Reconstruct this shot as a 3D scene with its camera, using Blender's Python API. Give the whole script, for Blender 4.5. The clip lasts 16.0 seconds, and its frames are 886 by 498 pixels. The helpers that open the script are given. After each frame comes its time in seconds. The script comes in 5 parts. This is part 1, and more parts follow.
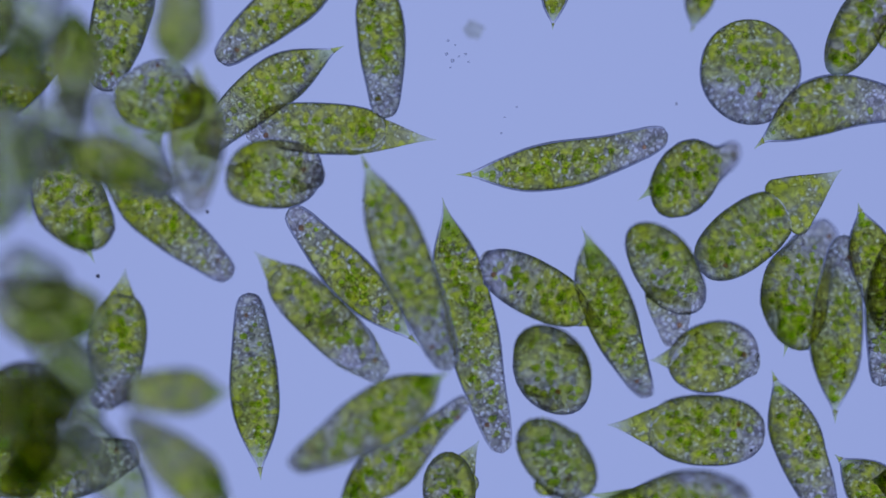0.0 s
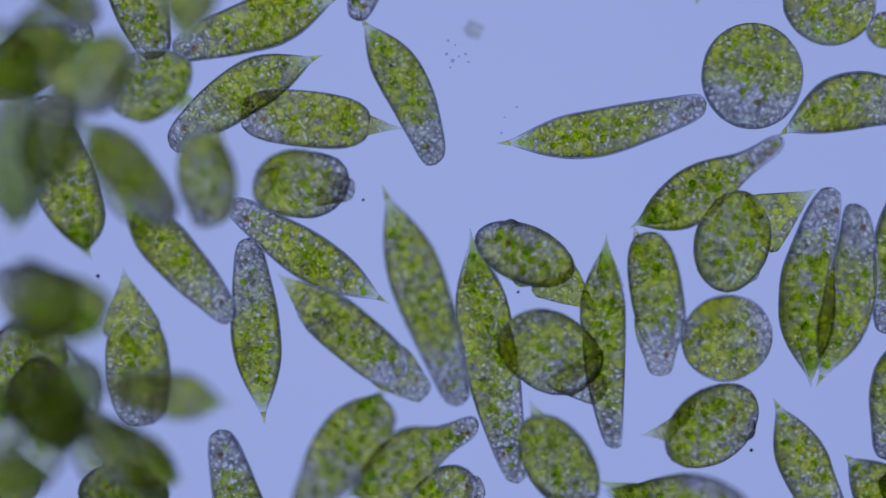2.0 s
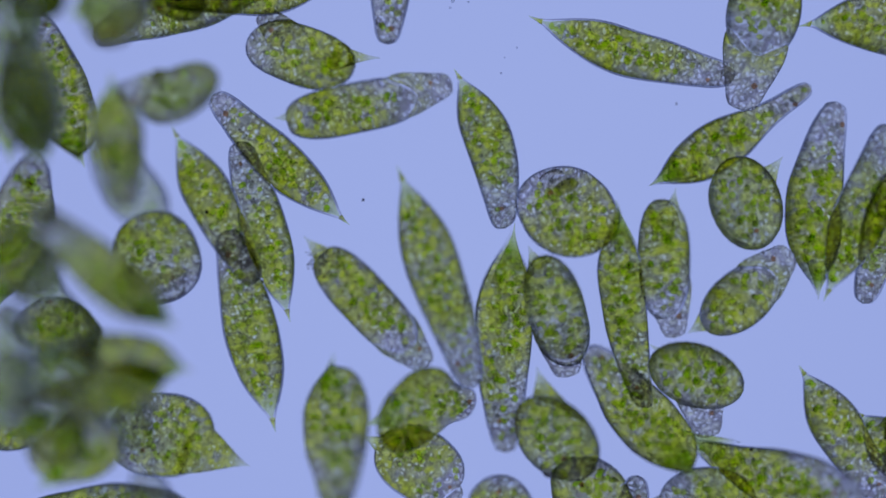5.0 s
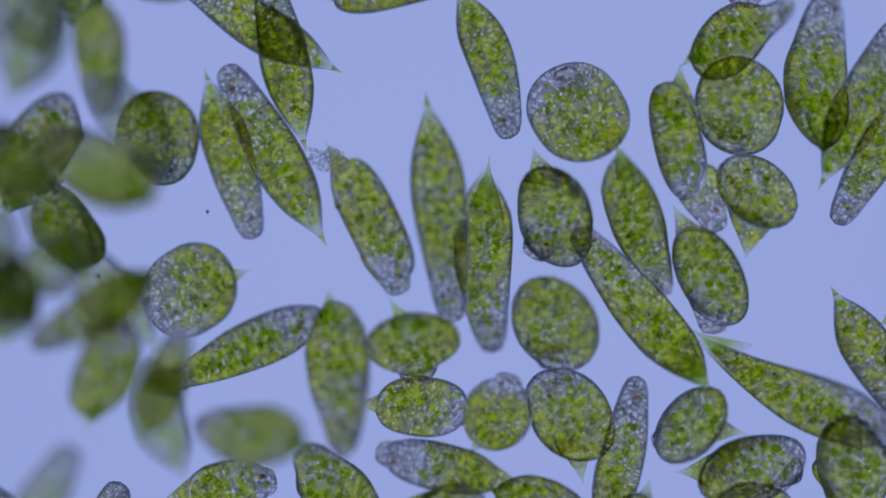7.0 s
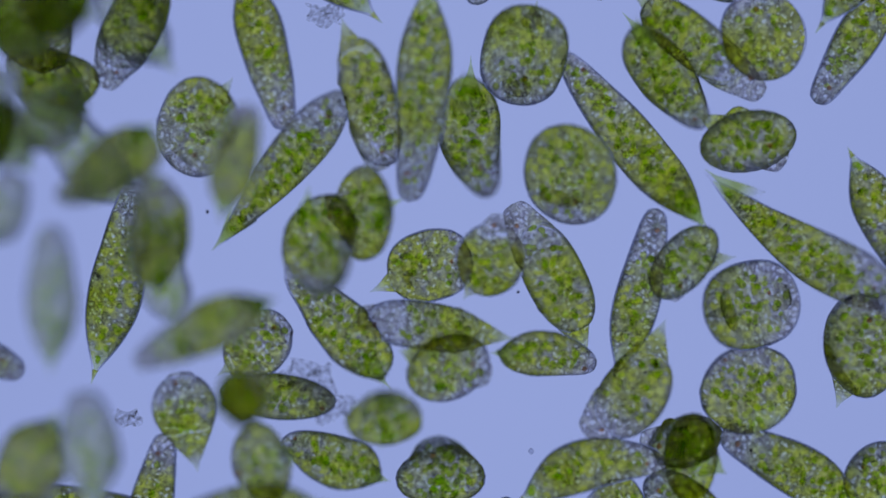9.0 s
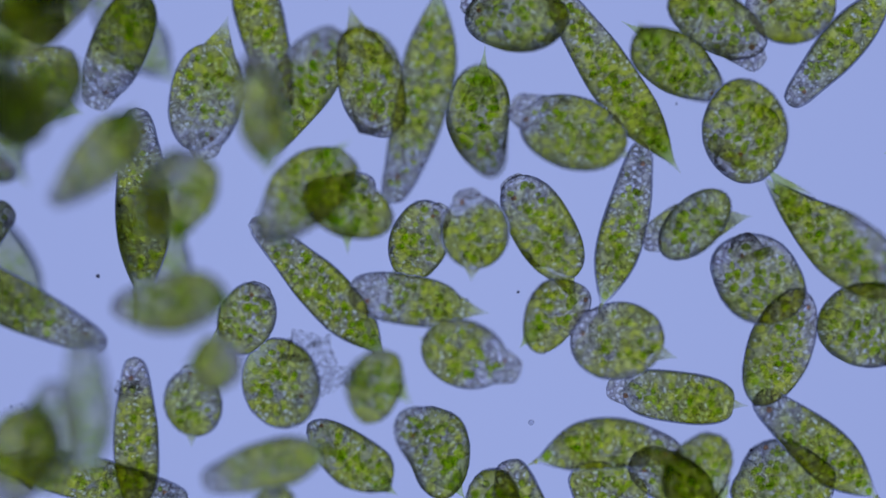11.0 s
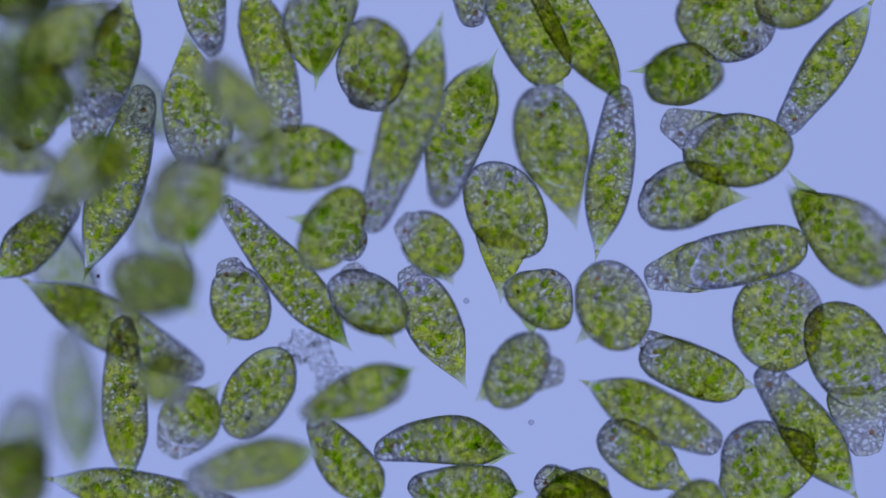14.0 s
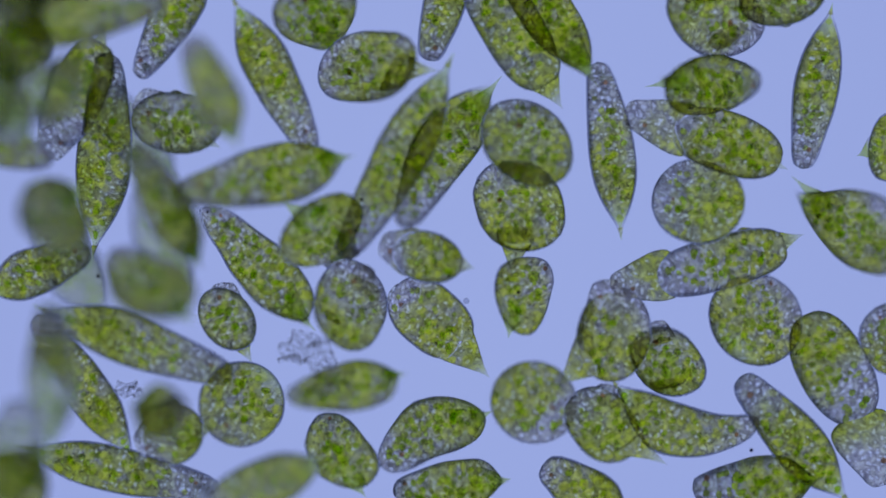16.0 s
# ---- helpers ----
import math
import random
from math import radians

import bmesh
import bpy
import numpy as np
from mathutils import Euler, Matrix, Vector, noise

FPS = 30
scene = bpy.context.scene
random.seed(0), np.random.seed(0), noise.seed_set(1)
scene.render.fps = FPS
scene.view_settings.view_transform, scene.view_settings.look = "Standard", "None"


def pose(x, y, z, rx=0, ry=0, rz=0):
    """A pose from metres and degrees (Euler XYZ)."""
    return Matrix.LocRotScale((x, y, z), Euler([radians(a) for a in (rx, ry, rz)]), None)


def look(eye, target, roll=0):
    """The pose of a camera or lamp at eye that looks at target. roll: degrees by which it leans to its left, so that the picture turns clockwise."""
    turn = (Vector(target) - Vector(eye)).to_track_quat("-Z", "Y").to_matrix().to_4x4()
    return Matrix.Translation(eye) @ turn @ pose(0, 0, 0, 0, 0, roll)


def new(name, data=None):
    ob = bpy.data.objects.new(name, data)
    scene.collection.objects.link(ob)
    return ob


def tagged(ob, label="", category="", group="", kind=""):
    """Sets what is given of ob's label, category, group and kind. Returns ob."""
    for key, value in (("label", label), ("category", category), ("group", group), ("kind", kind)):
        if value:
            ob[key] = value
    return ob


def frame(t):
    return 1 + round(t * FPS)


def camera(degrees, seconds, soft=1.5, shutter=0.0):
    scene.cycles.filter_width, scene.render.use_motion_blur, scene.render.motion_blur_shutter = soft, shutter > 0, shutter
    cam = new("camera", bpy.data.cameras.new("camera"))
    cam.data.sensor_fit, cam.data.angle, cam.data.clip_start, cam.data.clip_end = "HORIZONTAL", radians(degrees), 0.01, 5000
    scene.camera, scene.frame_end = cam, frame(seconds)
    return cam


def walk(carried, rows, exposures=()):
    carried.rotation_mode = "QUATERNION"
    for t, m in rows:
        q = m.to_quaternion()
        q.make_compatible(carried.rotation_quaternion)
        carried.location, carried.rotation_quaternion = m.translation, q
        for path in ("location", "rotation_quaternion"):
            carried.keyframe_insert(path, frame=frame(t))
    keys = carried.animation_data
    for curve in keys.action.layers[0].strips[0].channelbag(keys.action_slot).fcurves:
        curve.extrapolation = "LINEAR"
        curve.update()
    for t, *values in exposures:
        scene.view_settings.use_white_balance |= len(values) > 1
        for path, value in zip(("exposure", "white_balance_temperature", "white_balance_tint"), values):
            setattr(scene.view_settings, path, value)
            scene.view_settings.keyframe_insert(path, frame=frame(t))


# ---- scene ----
# One metre here is one millimetre on the slide: the cells are some 0.09 m long.
UNIT = 0.000257  # one scale division of the field, in metres; the field is 1568 x 882 divisions
DISTANCE = 0.5 * 1568 * UNIT / math.tan(radians(1.5))

# ---- camera: fixed over the stage, a long narrow lens with a shallow plane of focus ----
cam = camera(3.0, 16.0, soft=1.6)
STAND = look((0, 0, DISTANCE), (0, 0, 0))
walk(cam, [(0.0, STAND), (16.0, STAND)], exposures=[(0, 0.0), (4.4, 0.0), (5.0, 0.12), (5.6, 0.1), (7.3, 0.0), (8.2, 0.0), (9.0, -0.05), (9.7, -0.03), (11.8, 0.06), (16, 0.08)])
cam.data.dof.use_dof = True
cam.data.dof.focus_distance = DISTANCE
cam.data.dof.aperture_fstop = 1.2

# ---- light: the lit condenser far under the slide, an added blue fill round it ----
# even blue surround, added to tint and lift the cells' dark rims
world = bpy.data.worlds.new("rim_fill")
scene.world = world
world.use_nodes = True
world.node_tree.nodes["Background"].inputs["Color"].default_value = (0.095, 0.125, 0.285, 1)
world.node_tree.nodes["Background"].inputs["Strength"].default_value = 1.0
scene.cycles.max_bounces = 48
scene.cycles.transmission_bounces = 48
scene.cycles.transparent_max_bounces = 48


# ---- materials ----
class Nodes:
    """A short way to write a node material."""

    def __init__(self, name):
        self.mat = bpy.data.materials.new(name)
        self.mat.use_nodes = True
        self.tree = self.mat.node_tree
        self.tree.nodes.clear()
        self.out = self.tree.nodes.new("ShaderNodeOutputMaterial")

    def add(self, kind, operation="", feature="", voronoi_dimensions=""):
        node = self.tree.nodes.new(kind)
        if operation:
            node.operation = operation
        if feature:
            node.feature = feature
        if voronoi_dimensions:
            node.voronoi_dimensions = voronoi_dimensions
        return node

    def link(self, a, b):
        self.tree.links.new(a, b)

    def math(self, op, a, b=0.0, clamp=False):
        node = self.add("ShaderNodeMath", operation=op)
        node.use_clamp = clamp
        for i, v in enumerate((a, b)):
            if isinstance(v, (int, float)):
                node.inputs[i].default_value = v
            else:
                self.link(v, node.inputs[i])
        return node.outputs[0]

    def ramp(self, value, stops):
        node = self.add("ShaderNodeValToRGB")
        while len(node.color_ramp.elements) < len(stops):
            node.color_ramp.elements.new(0.5)
        for e, (p, c) in zip(node.color_ramp.elements, stops):
            e.position, e.color = p, (*c, 1) if len(c) == 3 else c
        self.link(value, node.inputs[0])
        return node.outputs[0]

    def mix(self, fac, a, b, blend="MIX"):
        node = self.add("ShaderNodeMix")
        node.data_type = "RGBA"
        node.blend_type = blend
        for socket, v in ((node.inputs[0], fac), (node.inputs[6], a), (node.inputs[7], b)):
            if isinstance(v, tuple):
                socket.default_value = (*v, 1)
            elif isinstance(v, (int, float)):
                socket.default_value = v
            else:
                self.link(v, socket)
        return node.outputs[2]


def in_ball(ob, length, wide, thick, blunt):
    """A test for the room within a flattened ball with blunt ends, in that part's own space."""
    def test(n):
        co = n.add("ShaderNodeTexCoord")
        co.object = ob
        size = n.add("ShaderNodeVectorMath", operation="DIVIDE")
        size.inputs[1].default_value = (length / 2 * UNIT, wide * UNIT, thick * UNIT)
        n.link(co.outputs["Object"], size.inputs[0])
        xyz = n.add("ShaderNodeSeparateXYZ")
        n.link(size.outputs[0], xyz.inputs[0])
        across = n.math("SQRT", n.math("ADD", n.math("MULTIPLY", xyz.outputs[1], xyz.outputs[1]), n.math("MULTIPLY", xyz.outputs[2], xyz.outputs[2])))
        along = n.math("ABSOLUTE", xyz.outputs[0])
        return n.math("LESS_THAN", n.math("ADD", n.math("POWER", along, blunt), n.math("POWER", across, blunt)), 0.993**blunt)
    return test


def in_turned(ob, profile, start, length, half, thick=1.0):
    """The same for a turned part that begins at start on its axis."""
    def test(n):
        co = n.add("ShaderNodeTexCoord")
        co.object = ob
        xyz = n.add("ShaderNodeSeparateXYZ")
        n.link(co.outputs["Object"], xyz.inputs[0])
        s = n.math("DIVIDE", n.math("SUBTRACT", xyz.outputs[0], start * UNIT), length * UNIT)
        z = n.math("DIVIDE", xyz.outputs[2], thick)
        r = n.math("SQRT", n.math("ADD", n.math("MULTIPLY", xyz.outputs[1], xyz.outputs[1]), n.math("MULTIPLY", z, z)))
        wall = n.ramp(s, [(k, (v, v, v)) for k, v in profile])
        return n.math("LESS_THAN", n.math("DIVIDE", r, half * UNIT * 0.99), wall)
    return test


def towards_ends(test, far):
    """The test, but only past the middle of the part's own length."""
    def outer(n):
        co = n.add("ShaderNodeTexCoord")
        xyz = n.add("ShaderNodeSeparateXYZ")
        n.link(co.outputs["Object"], xyz.inputs[0])
        return n.math("MULTIPLY", test(n), n.math("GREATER_THAN", n.math("ABSOLUTE", xyz.outputs[0]), 0.45 * far * UNIT))
    return outer


def grown_into(n, shader, tests):
    """Ends a material: no skin where this part lies within one of the parts that it has grown together with."""
    for test in tests:
        clear = n.add("ShaderNodeBsdfTransparent")
        mixed = n.add("ShaderNodeMixShader")
        n.link(test(n), mixed.inputs[0])
        n.link(shader, mixed.inputs[1])
        n.link(clear.outputs[0], mixed.inputs[2])
        shader = mixed.outputs[0]
    n.link(shader, n.out.inputs["Surface"])


def cytoplasm(name, thing, clear_from, clear_to, pale_tail=0.0, ior=1.028, pale=0.0, end_tint=(0.90, 0.95, 0.74), joined=()):
    """Living cell in transmitted light: green chloroplasts, cream and clear grains, thin seams between them.
    Along the cell (0 tail, 1 head) the green gives way to clear grains between clear_from and clear_to.
    The contents keep their place in the cell while its skin rolls round them."""
    n = Nodes(name)
    co = n.add("ShaderNodeTexCoord")
    rnd = n.add("ShaderNodeObjectInfo")
    flat = n.add("ShaderNodeVectorMath", operation="MULTIPLY")
    flat.inputs[1].default_value = (1, 1, 0.02)
    co.object = thing
    n.link(co.outputs["Object"], flat.inputs[0])
    shift = n.add("ShaderNodeVectorMath", operation="ADD")
    n.link(flat.outputs[0], shift.inputs[0])
    n.link(rnd.outputs["Random"], shift.inputs[1])
    stir = n.add("ShaderNodeTexNoise")
    stir.inputs["Scale"].default_value = 190
    stir.inputs["Detail"].default_value = 2
    n.link(shift.outputs[0], stir.inputs["Vector"])
    push = n.add("ShaderNodeVectorMath", operation="MULTIPLY_ADD")
    n.link(stir.outputs["Color"], push.inputs[0])
    push.inputs[1].default_value = (0.0052, 0.0052, 0.0052)
    n.link(shift.outputs[0], push.inputs[2])
    xyz = n.add("ShaderNodeSeparateXYZ")
    n.link(co.outputs["Generated"], xyz.inputs[0])
    along = xyz.outputs[0]

    def texture(kind, scale, **settings):
        tex = n.add(kind, **settings)
        tex.inputs["Scale"].default_value = scale
        n.link(push.outputs[0], tex.inputs["Vector"])
        return tex

    zone = texture("ShaderNodeTexNoise", 38)
    patch = texture("ShaderNodeTexNoise", 105)
    fine = texture("ShaderNodeTexNoise", 480)
    discs = texture("ShaderNodeTexVoronoi", 235, feature="F1", voronoi_dimensions="2D")
    beads = texture("ShaderNodeTexVoronoi", 350, feature="F1", voronoi_dimensions="2D")
    pick = n.add("ShaderNodeSeparateColor")
    n.link(discs.outputs["Color"], pick.inputs[0])
    lot = n.add("ShaderNodeSeparateColor")
    n.link(beads.outputs["Color"], lot.inputs[0])

    # round green bodies of several shades on olive grey plasm, bright in their middles
    within = n.ramp(discs.outputs["Distance"], [(0.14, (1, 1, 1)), (0.42, (0.68, 0.68, 0.68)), (0.60, (0, 0, 0))])
    shade = n.math("ADD", n.math("MULTIPLY", pick.outputs[0], 0.52), n.math("MULTIPLY", patch.outputs["Fac"], 0.58))
    leaf = n.ramp(shade, [(0.24, (0.86, 0.83, 0.65)), (0.42, (0.86, 0.85, 0.45)), (0.58, (0.915, 0.925, 0.28)), (0.74, (0.97, 0.98, 0.34)), (0.90, (1.0, 1.0, 0.52))])
    plasm = n.ramp(patch.outputs["Fac"], [(0.34, (0.735, 0.72, 0.62)), (0.50, (0.76, 0.76, 0.45)), (0.64, (0.795, 0.80, 0.38))])
    green = n.mix(within, plasm, leaf)
    # the clear end: lilac grey with bright grains
    shade = n.math("ADD", n.math("MULTIPLY", pick.outputs[1], 0.5), n.math("MULTIPLY", patch.outputs["Fac"], 0.6))
    grey = n.ramp(shade, [(0.30, (0.82, 0.80, 0.74)), (0.55, (0.92, 0.895, 0.84)), (0.85, (1.0, 0.98, 0.94))])
    grey = n.mix(within, n.mix(1.0, grey, (0.85, 0.84, 0.88), "MULTIPLY"), grey)
    lie = n.math("ADD", along, n.math("MULTIPLY", n.math("SUBTRACT", zone.outputs["Fac"], 0.5), 1.15))
    clear = n.add("ShaderNodeMapRange")
    clear.inputs["From Min"].default_value = clear_from
    clear.inputs["From Max"].default_value = clear_to
    n.link(lie, clear.inputs["Value"])
    col = n.mix(n.math("MULTIPLY", clear.outputs[0], 0.92), green, grey)
    # cream beads, more of them and whiter at the clear end, each with a dark rim
    often = n.math("ADD", 0.60, n.math("MULTIPLY", clear.outputs[0], 0.40))
    here = n.math("LESS_THAN", lot.outputs[0], often)
    size_of = n.math("ADD", 0.60, n.math("MULTIPLY", lot.outputs[1], 0.75))
    away = n.math("DIVIDE", beads.outputs["Distance"], size_of)
    ring = n.ramp(away, [(0.26, (1, 1, 1)), (0.42, (0.74, 0.73, 0.78)), (0.62, (1, 1, 1))])
    col = n.mix(n.math("MULTIPLY", here, 0.9), col, n.mix(1.0, col, ring, "MULTIPLY"))
    bead = n.ramp(away, [(0.14, (1, 1, 1)), (0.36, (0, 0, 0))])
    cream = n.mix(clear.outputs[0], (1.0, 1.0, 0.84), (1.0, 0.99, 0.97))
    col = n.mix(n.math("MULTIPLY", n.math("MULTIPLY", bead, here), n.math("ADD", 0.55, n.math("MULTIPLY", lot.outputs[2], 0.45))), col, cream)
    thick = n.ramp(zone.outputs["Fac"], [(0.50, (1, 1, 1)), (0.66, (0.86, 0.89, 0.56))])
    col = n.mix(n.math("SUBTRACT", 1.0, clear.outputs[0]), col, n.mix(1.0, col, thick, "MULTIPLY"))
    # uneven thickness, fine dirt, and each cell's own tone
    veil = n.ramp(zone.outputs["Fac"], [(0.32, (0.90, 0.905, 0.90)), (0.56, (1, 1, 1))])
    col = n.mix(1.0, col, veil, "MULTIPLY")
    speck = n.ramp(fine.outputs["Fac"], [(0.36, (0.84, 0.84, 0.84)), (0.50, (1, 1, 1))])
    col = n.mix(1.0, col, speck, "MULTIPLY")
    own = n.ramp(rnd.outputs["Random"], [(0.0, (0.95, 0.97, 0.94)), (1.0, (1.0, 1.0, 1.0))])
    col = n.mix(1.0, col, own, "MULTIPLY")
    # haze of out-of-focus cells, mixed into their colour as pale grey-green
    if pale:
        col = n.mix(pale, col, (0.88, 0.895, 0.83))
    if pale_tail:
        end = n.ramp(along, [(pale_tail * 0.2, (1, 1, 1)), (pale_tail, (0, 0, 0))])
        col = n.mix(end, col, end_tint)
    bump = n.add("ShaderNodeBump")
    bump.inputs["Strength"].default_value = 0.2
    bump.inputs["Distance"].default_value = 0.002
    n.link(beads.outputs["Distance"], bump.inputs["Height"])
    glass = n.add("ShaderNodeBsdfGlass")
    glass.inputs["IOR"].default_value = ior
    glass.inputs["Roughness"].default_value = 0.0
    n.link(col, glass.inputs["Color"])
    n.link(bump.outputs[0], glass.inputs["Normal"])
    grown_into(n, glass.outputs[0], joined)
    return n.mat


def granule(name, stops, ior, shader="ShaderNodeBsdfRefraction", joined=()):
    """Small bodies in the cell; each one takes its own shade."""
    n = Nodes(name)
    geo = n.add("ShaderNodeNewGeometry")
    col = n.ramp(geo.outputs["Random Per Island"], stops)
    glass = n.add(shader)
    glass.inputs["IOR"].default_value = ior
    glass.inputs["Roughness"].default_value = 0.0
    n.link(col, glass.inputs["Color"])
    grown_into(n, glass.outputs[0], joined)
    return n.mat


SKIN_TINT = [(0.0, (0.965, 0.96, 0.96)), (1.0, (0.98, 0.975, 0.975))]
MAT_SKIN = granule("clear_skin", SKIN_TINT, 1.03, "ShaderNodeBsdfGlass")
MAT_SKIN_SOFT = granule("soft_clear_skin", SKIN_TINT, 1.021, "ShaderNodeBsdfGlass")
MAT_SKIN_THIN = granule("thin_clear_skin", SKIN_TINT, 1.018, "ShaderNodeBsdfGlass")
MAT_LEAF = granule("chloroplast", [(0.0, (0.80, 0.90, 0.42)), (0.4, (0.88, 0.96, 0.50)), (1.0, (0.96, 1.0, 0.62))], 1.006)
MAT_GRAIN = granule("paramylon", [(0.0, (0.88, 0.89, 0.86)), (0.4, (0.97, 0.98, 0.95)), (1.0, (1.0, 1.0, 1.0))], 1.011)


def plain_tint(name, colour, ior):
    n = Nodes(name)
    glass = n.add("ShaderNodeBsdfRefraction")
    co = n.add("ShaderNodeTexCoord")
    noise_tex = n.add("ShaderNodeTexNoise")
    noise_tex.inputs["Scale"].default_value = 500
    n.link(co.outputs["Object"], noise_tex.inputs["Vector"])
    dark = tuple(c * 0.7 for c in colour)
    n.link(n.ramp(noise_tex.outputs["Fac"], [(0.35, dark), (0.6, colour)]), glass.inputs["Color"])
    glass.inputs["IOR"].default_value = ior
    glass.inputs["Roughness"].default_value = 0.0
    n.link(glass.outputs[0], n.out.inputs["Surface"])
    return n.mat


def tail_tint():
    """Pale green clear tail that thins out where it roots in the body."""
    n = Nodes("pale_tail")
    co = n.add("ShaderNodeTexCoord")
    xyz = n.add("ShaderNodeSeparateXYZ")
    n.link(co.outputs["Generated"], xyz.inputs[0])
    grains = n.add("ShaderNodeTexNoise")
    grains.inputs["Scale"].default_value = 260
    n.link(co.outputs["Object"], grains.inputs["Vector"])
    col = n.ramp(xyz.outputs[0], [(0.0, (0.90, 0.94, 0.78)), (0.35, (0.84, 0.90, 0.60)), (0.6, (0.83, 0.89, 0.50)), (0.9, (1, 1, 1))])
    fleck = n.ramp(grains.outputs["Fac"], [(0.35, (0.88, 0.89, 0.82)), (0.6, (1, 1, 1))])
    col = n.mix(0.8, col, n.mix(1.0, col, fleck, "MULTIPLY"))
    glass = n.add("ShaderNodeBsdfRefraction")
    glass.inputs["IOR"].default_value = 1.01
    glass.inputs["Roughness"].default_value = 0.0
    n.link(col, glass.inputs["Color"])
    n.link(glass.outputs[0], n.out.inputs["Surface"])
    return n.mat


MAT_TAIL = tail_tint()
MAT_EYE = plain_tint("orange_pigment", (0.96, 0.74, 0.56), 1.008)


def lit_glass():
    """The condenser's field: pale blue, a little brighter towards the middle."""
    n = Nodes("condenser_light")
    co = n.add("ShaderNodeTexCoord")
    dist = n.add("ShaderNodeVectorMath", operation="LENGTH")
    n.link(co.outputs["Object"], dist.inputs[0])
    glow = n.add("ShaderNodeEmission")
    col = n.ramp(n.math("DIVIDE", dist.outputs["Value"], 1.6), [(0.0, (0.335, 0.41, 0.76)), (0.55, (0.285, 0.35, 0.69))])
    n.link(col, glow.inputs["Color"])
    n.link(glow.outputs[0], n.out.inputs["Surface"])
    return n.mat


def slide_glass():
    n = Nodes("slide_glass")
    clear = n.add("ShaderNodeBsdfTransparent")
    clear.inputs["Color"].default_value = (0.99, 0.995, 0.995, 1)
    n.link(clear.outputs[0], n.out.inputs["Surface"])
    return n.mat


# ---- structure: condenser disc and glass slide ----
def part(name, mesh, material, parent=None, label=""):
    ob = new(name, mesh)
    if not mesh.materials:
        mesh.materials.append(material)
    if parent:
        ob.parent = parent
    if label:
        tagged(ob, label)
    return ob


def disc_mesh(name, radius, thick, sides=64):
    bm = bmesh.new()
    bmesh.ops.create_cone(bm, cap_ends=True, segments=sides, radius1=radius, radius2=radius, depth=thick)
    me = bpy.data.meshes.new(name)
    bm.to_mesh(me)
    bm.free()
    return me


lamp_disc = part("condenser_lens", disc_mesh("condenser_lens", 2.15, 0.05), lit_glass())
lamp_disc.location = (0, 0, -20)
tagged(lamp_disc, "round pale blue lit condenser lens under the stage", "condenser lens", kind="structure")


def slab_mesh(name, sx, sy, sz, bevel):
    bm = bmesh.new()
    bmesh.ops.create_cube(bm, size=1)
    bmesh.ops.scale(bm, vec=(sx, sy, sz), verts=bm.verts)
    bmesh.ops.bevel(bm, geom=bm.edges[:], offset=bevel, segments=2, affect="EDGES")
    me = bpy.data.meshes.new(name)
    bm.to_mesh(me)
    bm.free()
    return me


slide = part("ground", slab_mesh("ground", 1.6, 1.3, 0.1, 0.006), slide_glass())
slide.location = (0, 0, -0.185)
tagged(slide, "clear glass microscope slide under the water drop", "glass slide", kind="structure")


# ---- where things lie: divisions of the field, x to the right and y down ----
def place(x, y, z):
    """A point at height z that shows at division (x, y) of the field."""
    k = UNIT * (DISTANCE - z) / DISTANCE
    return Vector(((x - 784) * k, (441 - y) * k, z))


# The stage is pushed twice: how far the slide has gone down the field, in divisions.
STAGE = [(0, 0), (4.4, 0), (4.5, -3), (4.7, -20), (5.0, -106), (5.2, -178), (5.4, -236), (5.7, -280), (6.2, -292), (8.1, -292),
         (8.3, -372), (8.5, -464), (9.0, -546), (9.4, -600), (9.7, -597), (16, -597)]
STAGE_T, STAGE_Y = [s[0] for s in STAGE], [s[1] for s in STAGE]
TIMES = sorted({round(0.5 * i, 2) for i in range(33)} | {4.4, 4.7, 4.85, 5.2, 5.4, 5.7, 6.2, 8.1, 8.2, 8.3, 8.4, 8.7, 9.2, 9.7, 11.8})


def stage(t):
    return float(np.interp(t, STAGE_T, STAGE_Y))


# ---- cell meshes ----
def curve_through(points, n):
    """Smooth values through (position, value) points at n even positions."""
    xs = np.array([p[0] for p in points])
    ys = np.array([p[1] for p in points])
    m = np.gradient(ys, xs)
    s = np.linspace(0, 1, n)
    i = np.clip(np.searchsorted(xs, s, side="right") - 1, 0, len(xs) - 2)
    h = xs[i + 1] - xs[i]
    u = (s - xs[i]) / h
    a, b = 2 * u**3 - 3 * u**2 + 1, -2 * u**3 + 3 * u**2
    return s, np.maximum(a * ys[i] + b * ys[i + 1] + (u**3 - 2 * u**2 + u) * h * m[i] + (u**3 - u**2) * h * m[i + 1], 0)


SPINDLE = [(0, 0.012), (0.035, 0.055), (0.08, 0.15), (0.14, 0.38), (0.22, 0.66), (0.32, 0.90), (0.43, 1.0), (0.56, 0.98), (0.70, 0.87), (0.84, 0.70), (0.93, 0.56), (0.968, 0.44), (0.99, 0.27), (1, 0.0)]
PEARISH = [(0, 0.012), (0.03, 0.05), (0.07, 0.16), (0.13, 0.42), (0.20, 0.70), (0.30, 0.94), (0.40, 1.0), (0.53, 0.98), (0.67, 0.85), (0.80, 0.69), (0.90, 0.54), (0.957, 0.41), (0.987, 0.26), (1, 0)]
